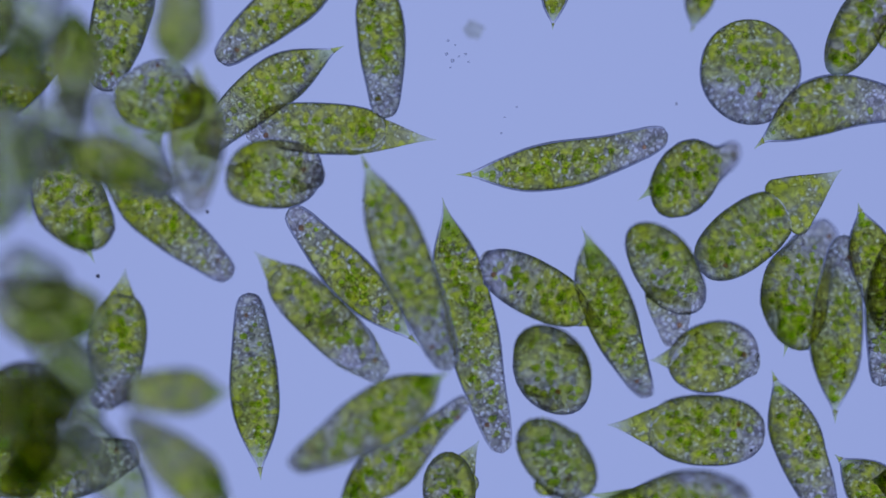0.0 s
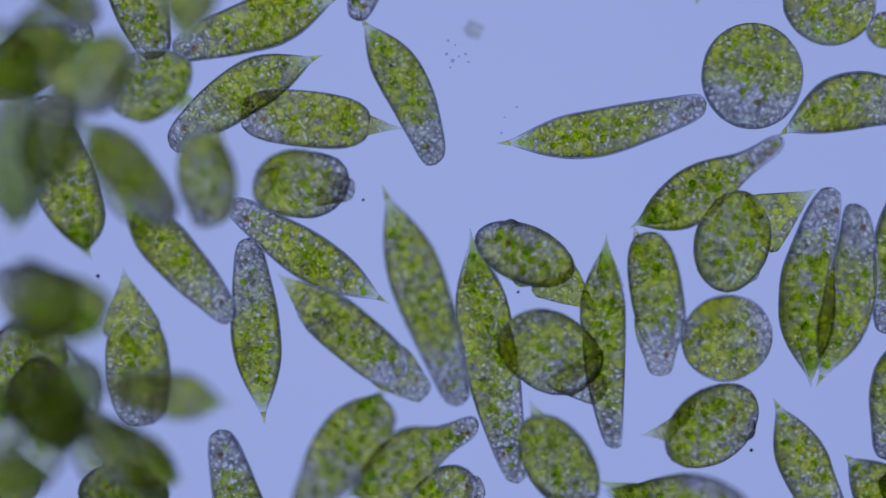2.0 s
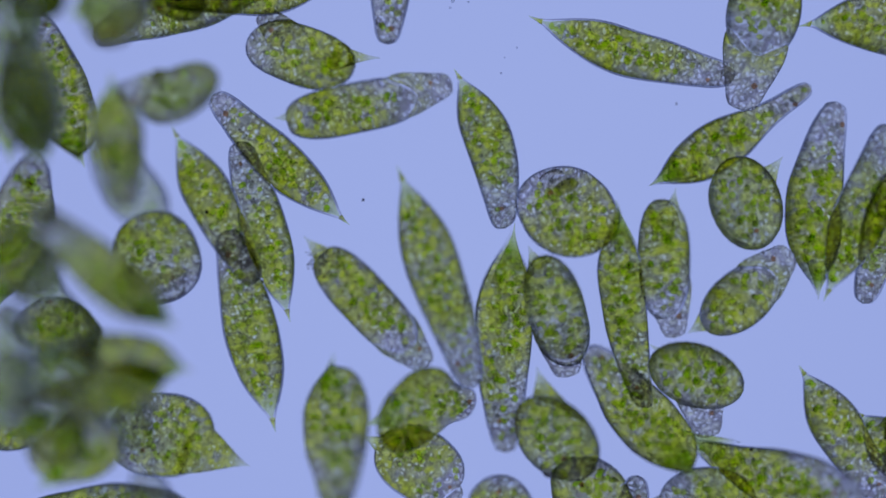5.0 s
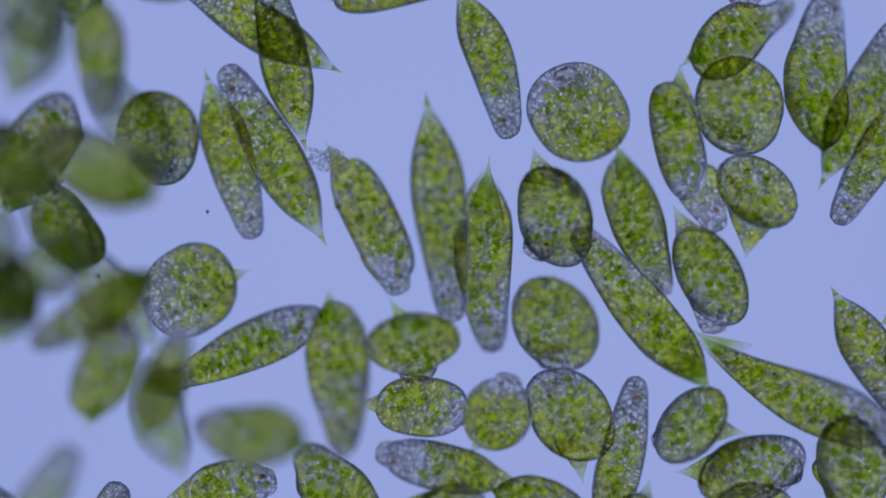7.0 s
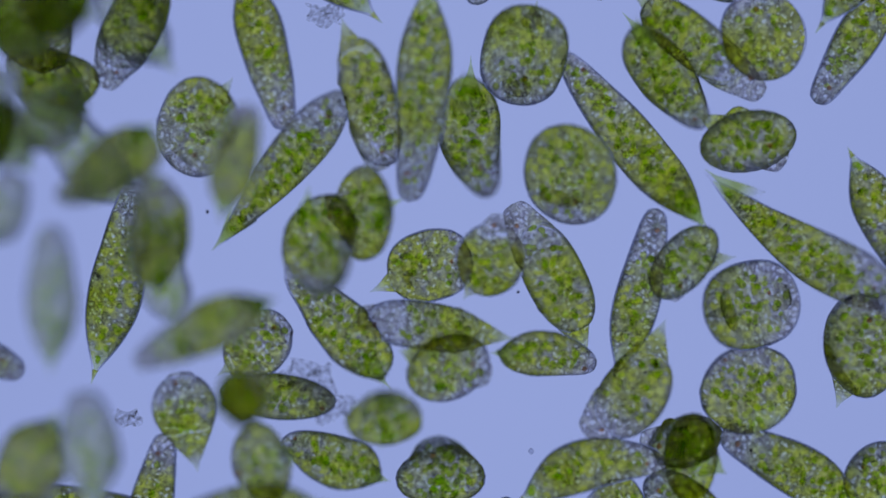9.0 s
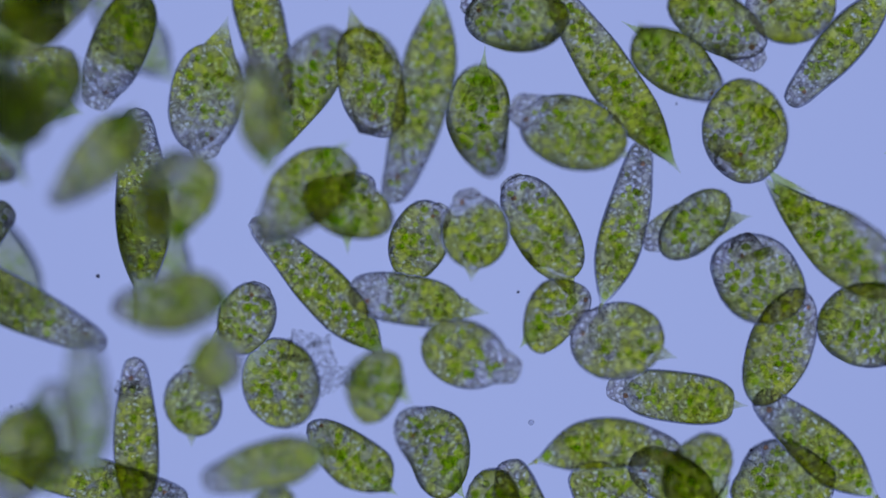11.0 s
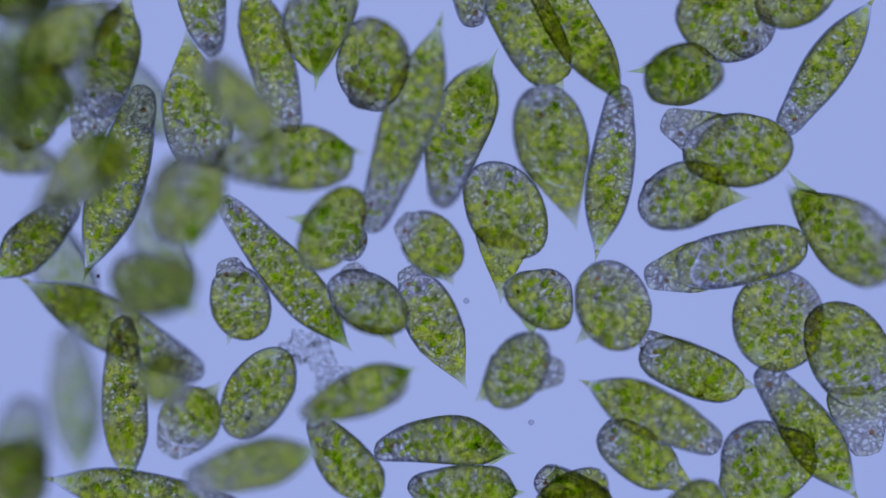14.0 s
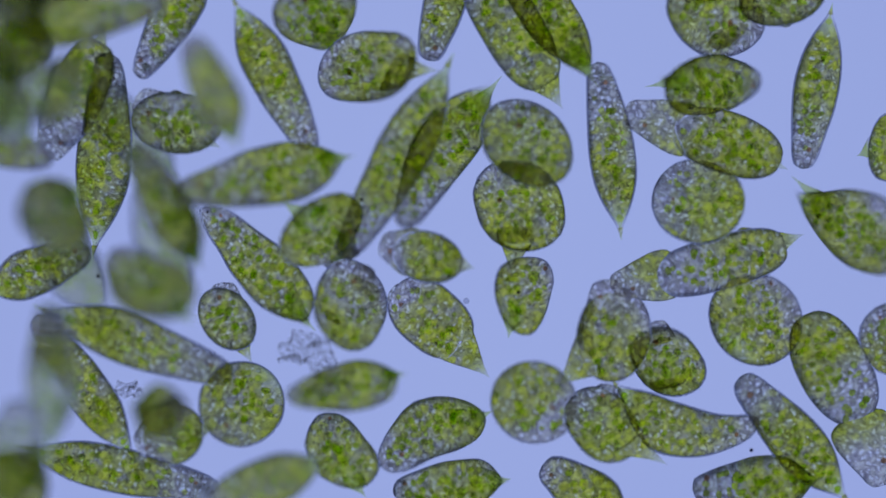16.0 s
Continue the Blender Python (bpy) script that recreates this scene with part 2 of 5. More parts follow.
GOURD = [(0, 0.012), (0.035, 0.07), (0.08, 0.24), (0.15, 0.55), (0.24, 0.85), (0.34, 1.0), (0.46, 0.98), (0.58, 0.80), (0.70, 0.57), (0.82, 0.44), (0.92, 0.38), (0.97, 0.30), (0.99, 0.2), (1, 0)]
CLUB = [(0, 0.012), (0.04, 0.07), (0.10, 0.20), (0.20, 0.40), (0.32, 0.59), (0.45, 0.79), (0.58, 0.95), (0.70, 1.0), (0.81, 0.92), (0.90, 0.70), (0.96, 0.44), (0.987, 0.25), (1, 0)]
OVAL = [(0, 0.0), (0.01, 0.199), (0.03, 0.341), (0.07, 0.510), (0.14, 0.694), (0.25, 0.866), (0.37, 0.966), (0.5, 1.0), (0.63, 0.966), (0.75, 0.866), (0.86, 0.694), (0.93, 0.510), (0.97, 0.341), (0.99, 0.199), (1, 0.0)]
LOBE = [(0, 0), (0.015, 0.40), (0.04, 0.66), (0.09, 0.88), (0.16, 0.98), (0.28, 1.0), (0.55, 0.83), (0.78, 0.62), (0.9, 0.51), (0.955, 0.41), (0.985, 0.27), (1, 0)]
SPIKE = [(0, 0.01), (0.06, 0.05), (0.15, 0.14), (0.3, 0.34), (0.5, 0.62), (0.7, 0.86), (0.88, 0.97), (0.96, 0.75), (0.99, 0.42), (1, 0)]
TAIL_END = 0.07  # where the pale tail passes into the body


def turned(name, profile, length, half, bow, seed, rings=32, sides=24, rough=0.035, thick=1.0, span=(0.0, 1.0), lift=0.0, inset=0.0):
    """A body turned about its long axis (tail at -x, head at +x), bowed sideways and a little uneven. thick: its depth against its width.
    inset: how far the surface lies within the skin."""
    s, r = curve_through(profile, 200)
    if inset:
        inner = s[half * thick * r > inset * 1.25]
        span = (max(span[0], float(inner[0])), min(span[1], float(inner[-1])))
    k = span[0] + (span[1] - span[0]) * (0.5 - 0.5 * np.cos(np.linspace(0, np.pi, rings)))
    r = np.interp(k, s, r)
    s = k
    verts, faces = [], []
    for i in range(rings):
        x = (s[i] - 0.5) * length
        y0 = bow * 4 * s[i] * (1 - s[i])
        for j in range(sides):
            a = 2 * math.pi * j / sides
            d = Vector((s[i] * 3.1 + seed, math.cos(a) * 0.9, math.sin(a) * 0.9 + seed * 0.37))
            k = 1 + rough * noise.noise(d * 1.4) * 2.2
            verts.append((x * UNIT, (y0 + (half * r[i] * k - inset) * math.cos(a)) * UNIT, (lift * 4 * s[i] * (1 - s[i]) + (half * thick * r[i] * k - inset) * math.sin(a)) * UNIT))
    for i in range(rings - 1):
        for j in range(sides):
            a, b = i * sides + j, i * sides + (j + 1) % sides
            faces.append((a, a + sides, b + sides, b))
    if span[0] == 0 or inset:
        faces.append(tuple(range(sides)))
    if span[1] == 1 or inset:
        faces.append(tuple((rings - 1) * sides + j for j in reversed(range(sides))))
    me = bpy.data.meshes.new(name)
    me.from_pydata(verts, [], faces)
    bm = bmesh.new()
    bm.from_mesh(me)
    bmesh.ops.remove_doubles(bm, verts=bm.verts, dist=1e-6)
    bmesh.ops.recalc_face_normals(bm, faces=bm.faces)
    bm.to_mesh(me)
    bm.free()
    me.shade_smooth()
    return me


def dot_mesh(name, radius, seed):
    bm = bmesh.new()
    bmesh.ops.create_icosphere(bm, subdivisions=2, radius=radius * UNIT)
    for v in bm.verts:
        v.co *= 1 + 0.25 * noise.noise(v.co / (radius * UNIT) * 1.3 + Vector((seed, 0, 0)))
    me = bpy.data.meshes.new(name)
    bm.to_mesh(me)
    bm.free()
    me.shade_smooth()
    return me


# a grain: twenty faces, shaded smooth
PHI = (1 + 5 ** 0.5) / 2
ICO = np.array([(-1, PHI, 0), (1, PHI, 0), (-1, -PHI, 0), (1, -PHI, 0), (0, -1, PHI), (0, 1, PHI), (0, -1, -PHI), (0, 1, -PHI), (PHI, 0, -1), (PHI, 0, 1), (-PHI, 0, -1), (-PHI, 0, 1)]) / math.hypot(1, PHI)
ICO_F = np.array([(0, 11, 5), (0, 5, 1), (0, 1, 7), (0, 7, 10), (0, 10, 11), (1, 5, 9), (5, 11, 4), (11, 10, 2), (10, 7, 6), (7, 1, 8),
                  (3, 9, 4), (3, 4, 2), (3, 2, 6), (3, 6, 8), (3, 8, 9), (4, 9, 5), (2, 4, 11), (6, 2, 10), (8, 6, 7), (9, 8, 1)])


def grain_mesh(name, points, sizes, rng, mats, which, flat=0.75):
    """Many small rounded grains in one mesh, each turned its own way."""
    verts, faces = [], []
    for i, (p, r) in enumerate(zip(points, sizes)):
        q = np.array(Euler(rng.uniform(0, 6.28, 3)).to_matrix())
        shape = ICO * np.array((1, rng.uniform(0.75, 1), flat)) * r
        verts.append((shape @ q.T + p) * UNIT)
        faces.append(ICO_F + 12 * i)
    me = bpy.data.meshes.new(name)
    me.from_pydata(np.concatenate(verts).tolist(), [], np.concatenate(faces).tolist())
    for m in mats:
        me.materials.append(m)
    me.polygons.foreach_set("material_index", np.repeat(np.array(which, int), 20).astype(np.int32))
    me.shade_smooth()
    return me


def contents(profile, length, half, bow, rng, clear, thick=1.0, lift=0.0):
    """Places of some of the green bodies and clear grains within a body."""
    s, r = curve_through(profile, 60)
    count = int(length * half * 0.009)
    green, white = [], []
    while len(green) + len(white) < count:
        k = rng.uniform(0.10, 0.965)
        w = np.interp(k, s, r)
        if rng.uniform() > w:
            continue
        a, d = rng.uniform(0, 6.28), math.sqrt(rng.uniform()) * 0.84
        wide, deep = max(w * half - 11, 1), max(w * half * thick - 11, 1)
        p = ((k - 0.5) * length, bow * 4 * k * (1 - k) + wide * d * math.cos(a), lift * 4 * k * (1 - k) + deep * d * math.sin(a))
        lot = 1 / (1 + math.exp(-(k + rng.normal(0, 0.05) - clear) * 18))
        if rng.uniform() < max(lot, 0.6):
            white.append(p)
        else:
            green.append(p)
    return green, white


def grown(thing, profile, length, half, bow, seed, rng, thick, pale, skin, joined=()):
    """The body of a cell with its contents, its tail and its eyespot; returns those three parts."""
    clear = rng.uniform(0.44, 0.66)
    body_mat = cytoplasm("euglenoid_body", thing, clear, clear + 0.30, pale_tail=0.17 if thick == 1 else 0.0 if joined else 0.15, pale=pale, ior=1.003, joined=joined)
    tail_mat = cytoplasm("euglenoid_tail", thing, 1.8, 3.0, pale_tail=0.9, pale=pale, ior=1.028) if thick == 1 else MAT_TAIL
    deep = rng.uniform(2.8, 4.2)
    if thick == 1:
        lift, rough = 0.0, 0.035
        body = part("body", turned("body", profile, length, half, bow, seed, span=(TAIL_END, 1.0)), skin, thing)
        tail = part("tail", turned("tail", profile, length, half, bow, seed, rings=10, span=(0.0, TAIL_END)), tail_mat, thing, "pale pointed tail")
    else:
        lift, bow, rough = bow or rng.uniform(-7, 7), rng.uniform(-15, 15), 0.038
        if profile is OVAL or joined:
            lift, bow, rough = 0.0, 0.0, 0.008 if joined else 0.016
        body = part("body", turned("body", profile, length, half, bow, seed, rough=rough, thick=thick, lift=lift), skin, thing)
        tail = None if profile is OVAL or joined else part("tail", turned("tail", PEARISH, length, half * thick * 0.80, 0, seed, rings=16, rough=0.015, span=(0.0, 0.24)), tail_mat, thing, "pale pointed tail")
    part("cytoplasm", turned("cytoplasm", profile, length, half, bow, seed, rough=rough, thick=thick, lift=lift, inset=deep, span=(0.04 if thick == 1 else 0.0, 1.0)), body_mat, body, "grainy green cell contents")
    green, white = contents(profile, length, half, bow, rng, rng.uniform(0.6, 0.85), thick, lift)
    ob = part("chloroplasts", grain_mesh("chloroplasts", green, rng.uniform(5.0, 8.5, len(green)), rng, (MAT_LEAF,), [0] * len(green)), MAT_LEAF, body, "bright green chloroplasts")
    tagged(ob, kind="stuff")
    ob = part("paramylon_grains", grain_mesh("paramylon_grains", white, rng.uniform(3.0, 6.8, len(white)), rng, (MAT_GRAIN,), [0] * len(white)), MAT_GRAIN, body, "clear bright grains")
    tagged(ob, kind="stuff")
    spot = dot_mesh("eyespot", rng.uniform(3.5, 5.5), seed)
    spot.transform(Matrix.Translation((0.38 * length * UNIT, (half * 0.15 + bow * 0.4) * UNIT, half * thick * 0.3 * UNIT)))
    eye = part("eyespot", spot, MAT_EYE, thing, "small orange eyespot")
    return body, tail, eye


MOVES = []  # (object, rows) for motions()
COUNT = [0]


def course(rows):
    """From rows of time, head and tail: centre, length and turn on the slide at any time."""
    t = np.array([r[0] for r in rows], float)
    h = np.array([r[1:3] for r in rows], float)
    e = np.array([r[3:5] for r in rows], float)
    c = (h + e) / 2
    c[:, 1] -= [stage(k) for k in t]
    d = h - e
    size = np.hypot(d[:, 0], d[:, 1])
    turn = np.unwrap(np.arctan2(-d[:, 1], d[:, 0]))

    def at(k):
        x, y = np.interp(k, t, c[:, 0]), np.interp(k, t, c[:, 1]) + stage(k)
        return x, y, float(np.interp(k, t, size)), float(np.interp(k, t, turn))
    return t, size, at


SLIM = "slender spindle-shaped green cell with clear grainy front end"
SHARP = "long dark green spindle cell with thin pointed tail"
SOFT = "hazy olive green spindle cell away from the focal plane"
ROUND = "rounded green cell full of bright grains, drawn together"
PEAR = "green pear-shaped cell with pointed tail, changing shape"
HAZE = "hazy olive green cell changing shape, out of focus"
DARK = "dark green plump cell overlapping its neighbours in the crowd"
FAR = "very hazy grey-green cell far from the focal plane"


def cell(look_of, half, depth, label, rows, bow=0.0, ball=0.0, form=None):
    """One euglenoid cell. half: half its width when stretched; depth: height over the plane of focus, in divisions;
    rows: time, head x, y, tail x, y. A spindle keeps its shape, a ball too; a changer rolls and tips its flattened body as it draws together."""
    COUNT[0] += 1
    seed = COUNT[0] * 1.713
    t, size, at = course(rows)
    thing = new("euglenoid_cell")
    tagged(thing, label, "euglenoid cell", "euglenoid cells in the drop")
    z = (depth * 1.8 if depth < 70 else depth * 2.6) * UNIT
    rows_thing = []
    for k in TIMES:
        x, y, L, a = at(k)
        rows_thing.append((k, Matrix.Translation(place(x, y, z)) @ Matrix.Rotation(a, 4, "Z")))
    MOVES.append((thing, rows_thing))
    top = float(np.max(size))
    rng = np.random.default_rng(COUNT[0])
    pale = {SOFT: 0.08, HAZE: 0.06, FAR: 0.75}.get(label, 0.0)  # haze off the focal plane, put into the colour
    seen = [z for z, r in zip(size, rows) if -40 < r[1] + r[3] < 3200 and -40 < r[2] + r[4] < 1850]
    if look_of == "spindle":
        L = float(np.percentile(seen or size, 65))
        bend = np.array([r[5] if len(r) > 5 else bow for r in rows], float)
        most = max(abs(bend).max(), 0.1)
        half *= 1.04
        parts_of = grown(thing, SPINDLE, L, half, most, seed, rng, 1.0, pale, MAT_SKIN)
        # a bowed cell shows more or less of its bow as it rolls
        roll = [(k, pose(0, 0, 0, math.degrees(math.acos(min(max(float(np.interp(k, t, bend)) / most, -1), 1))), 0, 0)) for k in TIMES]
        if abs(bend).max() > 0:
            MOVES.extend((ob, roll) for ob in parts_of)
        return thing
    # a changer: its body is flatter one way, and rolls and tips up on end as it draws together
    half *= 0.98
    R = ball or max([half * 1.6] + [z / 2 for z in seen if z <= half * 3.9])
    top = max(top, 2 * R)
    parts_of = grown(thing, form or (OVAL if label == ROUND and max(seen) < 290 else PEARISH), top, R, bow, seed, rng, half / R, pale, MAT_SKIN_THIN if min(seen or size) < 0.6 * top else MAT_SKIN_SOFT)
    side = 1 if COUNT[0] % 2 else -1
    skin = np.empty(len(parts_of[0].data.vertices) * 3)
    parts_of[0].data.vertices.foreach_get("co", skin)
    skin = skin.reshape(-1, 3) / UNIT

    def ends(roll, tip):
        z = skin[:, 1] * math.sin(roll) + skin[:, 2] * math.cos(roll)
        x = skin[:, 0] * math.cos(tip) + z * math.sin(tip)
        return x.min(), x.max()

    moves, tail_moves = [], []
    swing = side * rng.uniform(8, 34)
    for k in TIMES:
        L = at(k)[2]
        u = min(max((top - L) / max(top - 2 * R, 1), 0), 1)
        width = half + (R - half) * u
        roll = math.asin(math.sqrt(min(max((R * R - width * width) / (R * R - half * half), 0), 1)))
        spike = 0.0 if label == ROUND else min(0.19 * top, 50) * u
        low, high = 0.0, 1.25
        for _ in range(10):
            tip = (low + high) / 2
            e = ends(roll, side * tip)
            low, high = (tip, high) if e[1] - e[0] > L - 0.7 * spike else (low, tip)
        e = ends(roll, side * tip)
        moves.append((k, pose((L / 2 - e[1]) * UNIT, 0, 0, 0, math.degrees(side * tip), 0) @ pose(0, 0, 0, math.degrees(roll), 0, 0)))
        hide = 0.14 * top * u if label == ROUND else 0
        # the tail swings aside as the cell draws together
        base = pose((-L / 2 + hide + 0.15 * top) * UNIT, 0, 0, 0, 0, swing * u)
        tail_moves.append((k, base @ pose(0.35 * top * UNIT, 0, 0, 90, 0, 0)))
    MOVES.extend((ob, m) for ob, m in zip(parts_of, (moves, tail_moves, moves)) if ob)
    return thing


def gourd(half, depth, label, rows, ball=70.0):
    """A cell drawn together: a flattened ball, with a clear front end and a pointed tail that slide out of it and swing.
    rows: time, head x, y, tail x, y and, where they are known, the middle of the ball and the radius that it shows."""
    COUNT[0] += 1
    seed = COUNT[0] * 1.713
    rng = np.random.default_rng(COUNT[0])
    thing = new("euglenoid_cell")
    tagged(thing, label, "euglenoid cell", "euglenoid cells in the drop")
    z = (depth * 1.8 if depth < 70 else depth * 2.6) * UNIT
    # share of out-of-focus haze painted into this cell's colour
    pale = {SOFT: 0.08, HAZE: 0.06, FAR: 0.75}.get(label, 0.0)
    # where the ball's middle lies off the middle of head and tail, and its radius
    known = np.array([(r[0], r[5] - (r[1] + r[3]) / 2, r[6] - (r[2] + r[4]) / 2, r[7]) for r in rows if len(r) > 5], float)
    full = []
    for r in rows:
        dx, dy, wide = (float(np.interp(r[0], known[:, 0], known[:, i])) for i in (1, 2, 3))
        full.append((*r[:5], (r[1] + r[3]) / 2 + dx, (r[2] + r[4]) / 2 + dy, wide))
    full = np.array(full, float)
    t = full[:, 0]
    on_slide = full[:, 5:7] - np.array([(0, stage(k)) for k in t])
    head, tail = full[:, 1:3] - full[:, 5:7], full[:, 3:5] - full[:, 5:7]
    turn = np.unwrap(np.arctan2(-(head - tail)[:, 1], (head - tail)[:, 0]))

    def swing(ends, back):
        """Reach from the middle and angle off the long axis, row by row."""
        reach = np.hypot(ends[:, 0], ends[:, 1])
        off = np.arctan2(-ends[:, 1], ends[:, 0]) - turn - back
        off = (off + np.pi) % (2 * np.pi) - np.pi
        return reach, np.where(reach < 0.6 * ball, 0, np.clip(off, -1.3, 1.3))

    top = float(np.hypot(*(head - tail).T).max())
    far = max(1.03 * ball, 0.34 * top)  # half the ball's length
    front, front_off = swing(head, 0.0)
    rear, rear_off = swing(tail, math.pi)
    lobe_long, spike_long = (min(max(d.max() - 0.2 * ball, 0.8 * ball), max(d.min(), 0.8 * ball) + 0.75 * ball) for d in (front, rear))
    lobe_wide, spike_wide = 0.84 * half + 0.06 * ball, 0.98 * half
    mesh = turned("front_end", LOBE, lobe_long, lobe_wide, 0, seed, rings=28, rough=0.008, thick=0.85)
    mesh.transform(Matrix.Translation((-lobe_long / 2 * UNIT, 0, 0)))
    lobe = part("front_end", mesh, MAT_SKIN, thing, "clear grainy front end")
    mesh = turned("tail", SPIKE, spike_long, spike_wide, 0, seed, rings=28, rough=0.008, thick=0.85)
    mesh.transform(Matrix.Translation((spike_long / 2 * UNIT, 0, 0)))
    spike = part("tail", mesh, MAT_SKIN, thing, "pale pointed tail")
    in_lobe, in_spike = in_turned(lobe, LOBE, -lobe_long, lobe_long, lobe_wide, 0.85), in_turned(spike, SPIKE, 0, spike_long, spike_wide, 0.85)
    open_to = (towards_ends(in_lobe, far), towards_ends(in_spike, far))
    skin = granule("joined_skin", SKIN_TINT, 1.021, "ShaderNodeBsdfGlass", open_to)
    blunt = 2 + min(max(1.6 * (far / ball - 1.03), 0), 0.9)
    outline = [(k, max(1 - abs(2 * k - 1) ** blunt, 0) ** (1 / blunt)) for k, _ in OVAL]
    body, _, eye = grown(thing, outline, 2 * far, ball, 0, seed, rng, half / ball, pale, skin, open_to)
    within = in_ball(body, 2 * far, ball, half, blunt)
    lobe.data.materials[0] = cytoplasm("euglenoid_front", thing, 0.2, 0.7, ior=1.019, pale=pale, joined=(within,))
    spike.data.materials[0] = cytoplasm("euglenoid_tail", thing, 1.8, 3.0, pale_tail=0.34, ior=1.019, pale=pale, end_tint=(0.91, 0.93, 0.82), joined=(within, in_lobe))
    eye.data.transform(Matrix.Translation((-(0.76 * far + 0.3 * lobe_long) * UNIT, 0, 0)))
    things, bodies, lobes, spikes = [], [], [], []
    for k in TIMES:
        x, y = float(np.interp(k, t, on_slide[:, 0])), float(np.interp(k, t, on_slide[:, 1])) + stage(k)
        a = float(np.interp(k, t, turn))
        things.append((k, Matrix.Translation(place(x, y, z)) @ Matrix.Rotation(a, 4, "Z")))
        r = min(max(float(np.interp(k, t, full[:, 7])), half), ball)
        roll = math.asin(math.sqrt((ball**2 - r**2) / (ball**2 - half**2)))
        upright = math.hypot(half * math.cos(roll), ball * math.sin(roll))
        long = float(np.interp(k, t, np.hypot(*(head - tail).T)))
        shown = 1.04 * r + (far - 1.04 * r) * min(max((long - 2.2 * ball) / max(0.85 * top - 2.2 * ball, 1), 0), 1)
        tip = math.acos(math.sqrt(min(max((shown**2 - upright**2) / max(far**2 - upright**2, 1), 0.05), 1)))
        bodies.append((k, pose(0, 0, 0, 0, math.degrees(tip), 0) @ pose(0, 0, 0, math.degrees(roll), 0, 0)))
        for ends, reach, off, sign in ((lobes, front, front_off, 1), (spikes, rear, rear_off, -1)):
            d, b = max(float(np.interp(k, t, reach)), 0.8 * ball), float(np.interp(k, t, off))
            ends.append((k, pose(sign * d * math.cos(b) * UNIT, sign * d * math.sin(b) * UNIT, 0, 0, 0, math.degrees(b))))
    MOVES.extend([(thing, things), (body, bodies), (lobe, lobes), (eye, lobes), (spike, spikes)])
    return thing


# ---- the cells ----
# slender cells over the open middle of the field
cell("spindle", 41, 0, SLIM, [(0, 1175, 240, 815, 308, -18), (0.8, 1208, 228, 838, 266, -17), (1.5, 1248, 192, 873, 258, -16), (2.5, 1253, 172, 880, 250, -14), (3.5, 1290, 205, 903, 200, -6),
     (4, 1288, 218, 905, 190, -8), (4.6, 1300, 240, 922, 153, -4), (5, 1297, 135, 940, 30, -12), (5.2, 1297, 75, 950, -40, -14)])
cell("changer", 52, 0, SHARP, [(0, 890, 803, 783, 350), (1.5, 908, 842, 828, 390), (2.5, 925, 870, 835, 420), (3.5, 942, 905, 855, 455), (4, 915, 910, 881, 455), (4.6, 905, 890, 903, 460),
     (5, 895, 800, 907, 395), (5.2, 885, 730, 912, 335), (7.3, 870, 625, 850, 285), (8.1, 870, 605, 835, 280), (8.5, 870, 430, 825, 130), (9, 865, 350, 820, 100), (9.7, 870, 305, 810, 80),
     (11.8, 875, 320, 865, 85), (13, 838, 335, 872, 66), (14.2, 768, 375, 872, 86), (15.3, 728, 393, 880, 126), (16, 712, 403, 880, 130)], ball=60)
cell("spindle", 47, 60, SLIM, [(0, 795, 650, 640, 275, 0), (1.5, 815, 720, 668, 300, 4), (3.5, 825, 750, 685, 365, 4), (4.6, 840, 775, 695, 385, 4), (5, 835, 680, 705, 300, 4),
     (5.2, 830, 610, 708, 235, 4), (7.3, 795, 585, 760, 165, 4), (8.1, 760, 585, 763, 160, 2), (8.5, 740, 415, 748, 5, 4), (9, 725, 340, 755, -40, 10), (9.7, 705, 300, 770, -60, 24),
     (11.8, 690, 360, 775, 0, 14), (13.5, 660, 390, 793, 0, 8), (14.5, 640, 440, 778, 30, 2), (15.3, 622, 450, 782, 78, 5), (16, 600, 460, 805, 90, 8)])
gourd(46, 45, PEAR, [(0, 680, 668, 450, 445, 570, 562, 47), (0.8, 718, 690, 468, 478), (1.5, 745, 700, 480, 480), (2.5, 765, 702, 500, 488), (3.5, 770, 715, 525, 500),
     (5.2, 755, 582, 540, 350, 648, 466, 47), (7.4, 700, 530, 585, 255, 662, 400, 48), (8.5, 680, 372, 605, 110, 660, 258, 47), (9.5, 660, 262, 602, -20, 652, 132, 48),
     (11.8, 650, 225, 625, 25, 660, 152, 66), (13, 650, 200, 655, 45, 662, 125, 70), (14.2, 630, 190, 690, 38, 660, 112, 66), (15.3, 610, 150, 742, 95, 655, 115, 66),
     (16, 585, 120, 775, 125, 650, 118, 64)], ball=70)
cell("spindle", 40, 0, SLIM, [(0, 508, 366, 745, 615), (0.8, 434, 378, 708, 570), (1.5, 408, 373, 700, 545), (2.5, 402, 345, 680, 532), (3.5, 372, 342, 655, 520), (4.6, 362, 315, 625, 500),
     (5, 380, 172, 615, 395), (5.2, 385, 92, 615, 325), (7.3, 330, -30, 585, 105), (8.1, 330, 0, 575, 47)], bow=4)
cell("spindle", 43, 0, SLIM, [(0, 440, 510, 462, 858), (0.8, 436, 466, 453, 850), (1.5, 445, 428, 453, 792), (2.5, 430, 385, 486, 742), (3.5, 412, 385, 528, 680), (4, 430, 395, 502, 680),
     (4.6, 425, 380, 498, 640), (5, 430, 280, 505, 540), (5.2, 435, 210, 512, 450), (7.3, 480, -50, 540, 230), (8.1, 490, -60, 580, 195)])
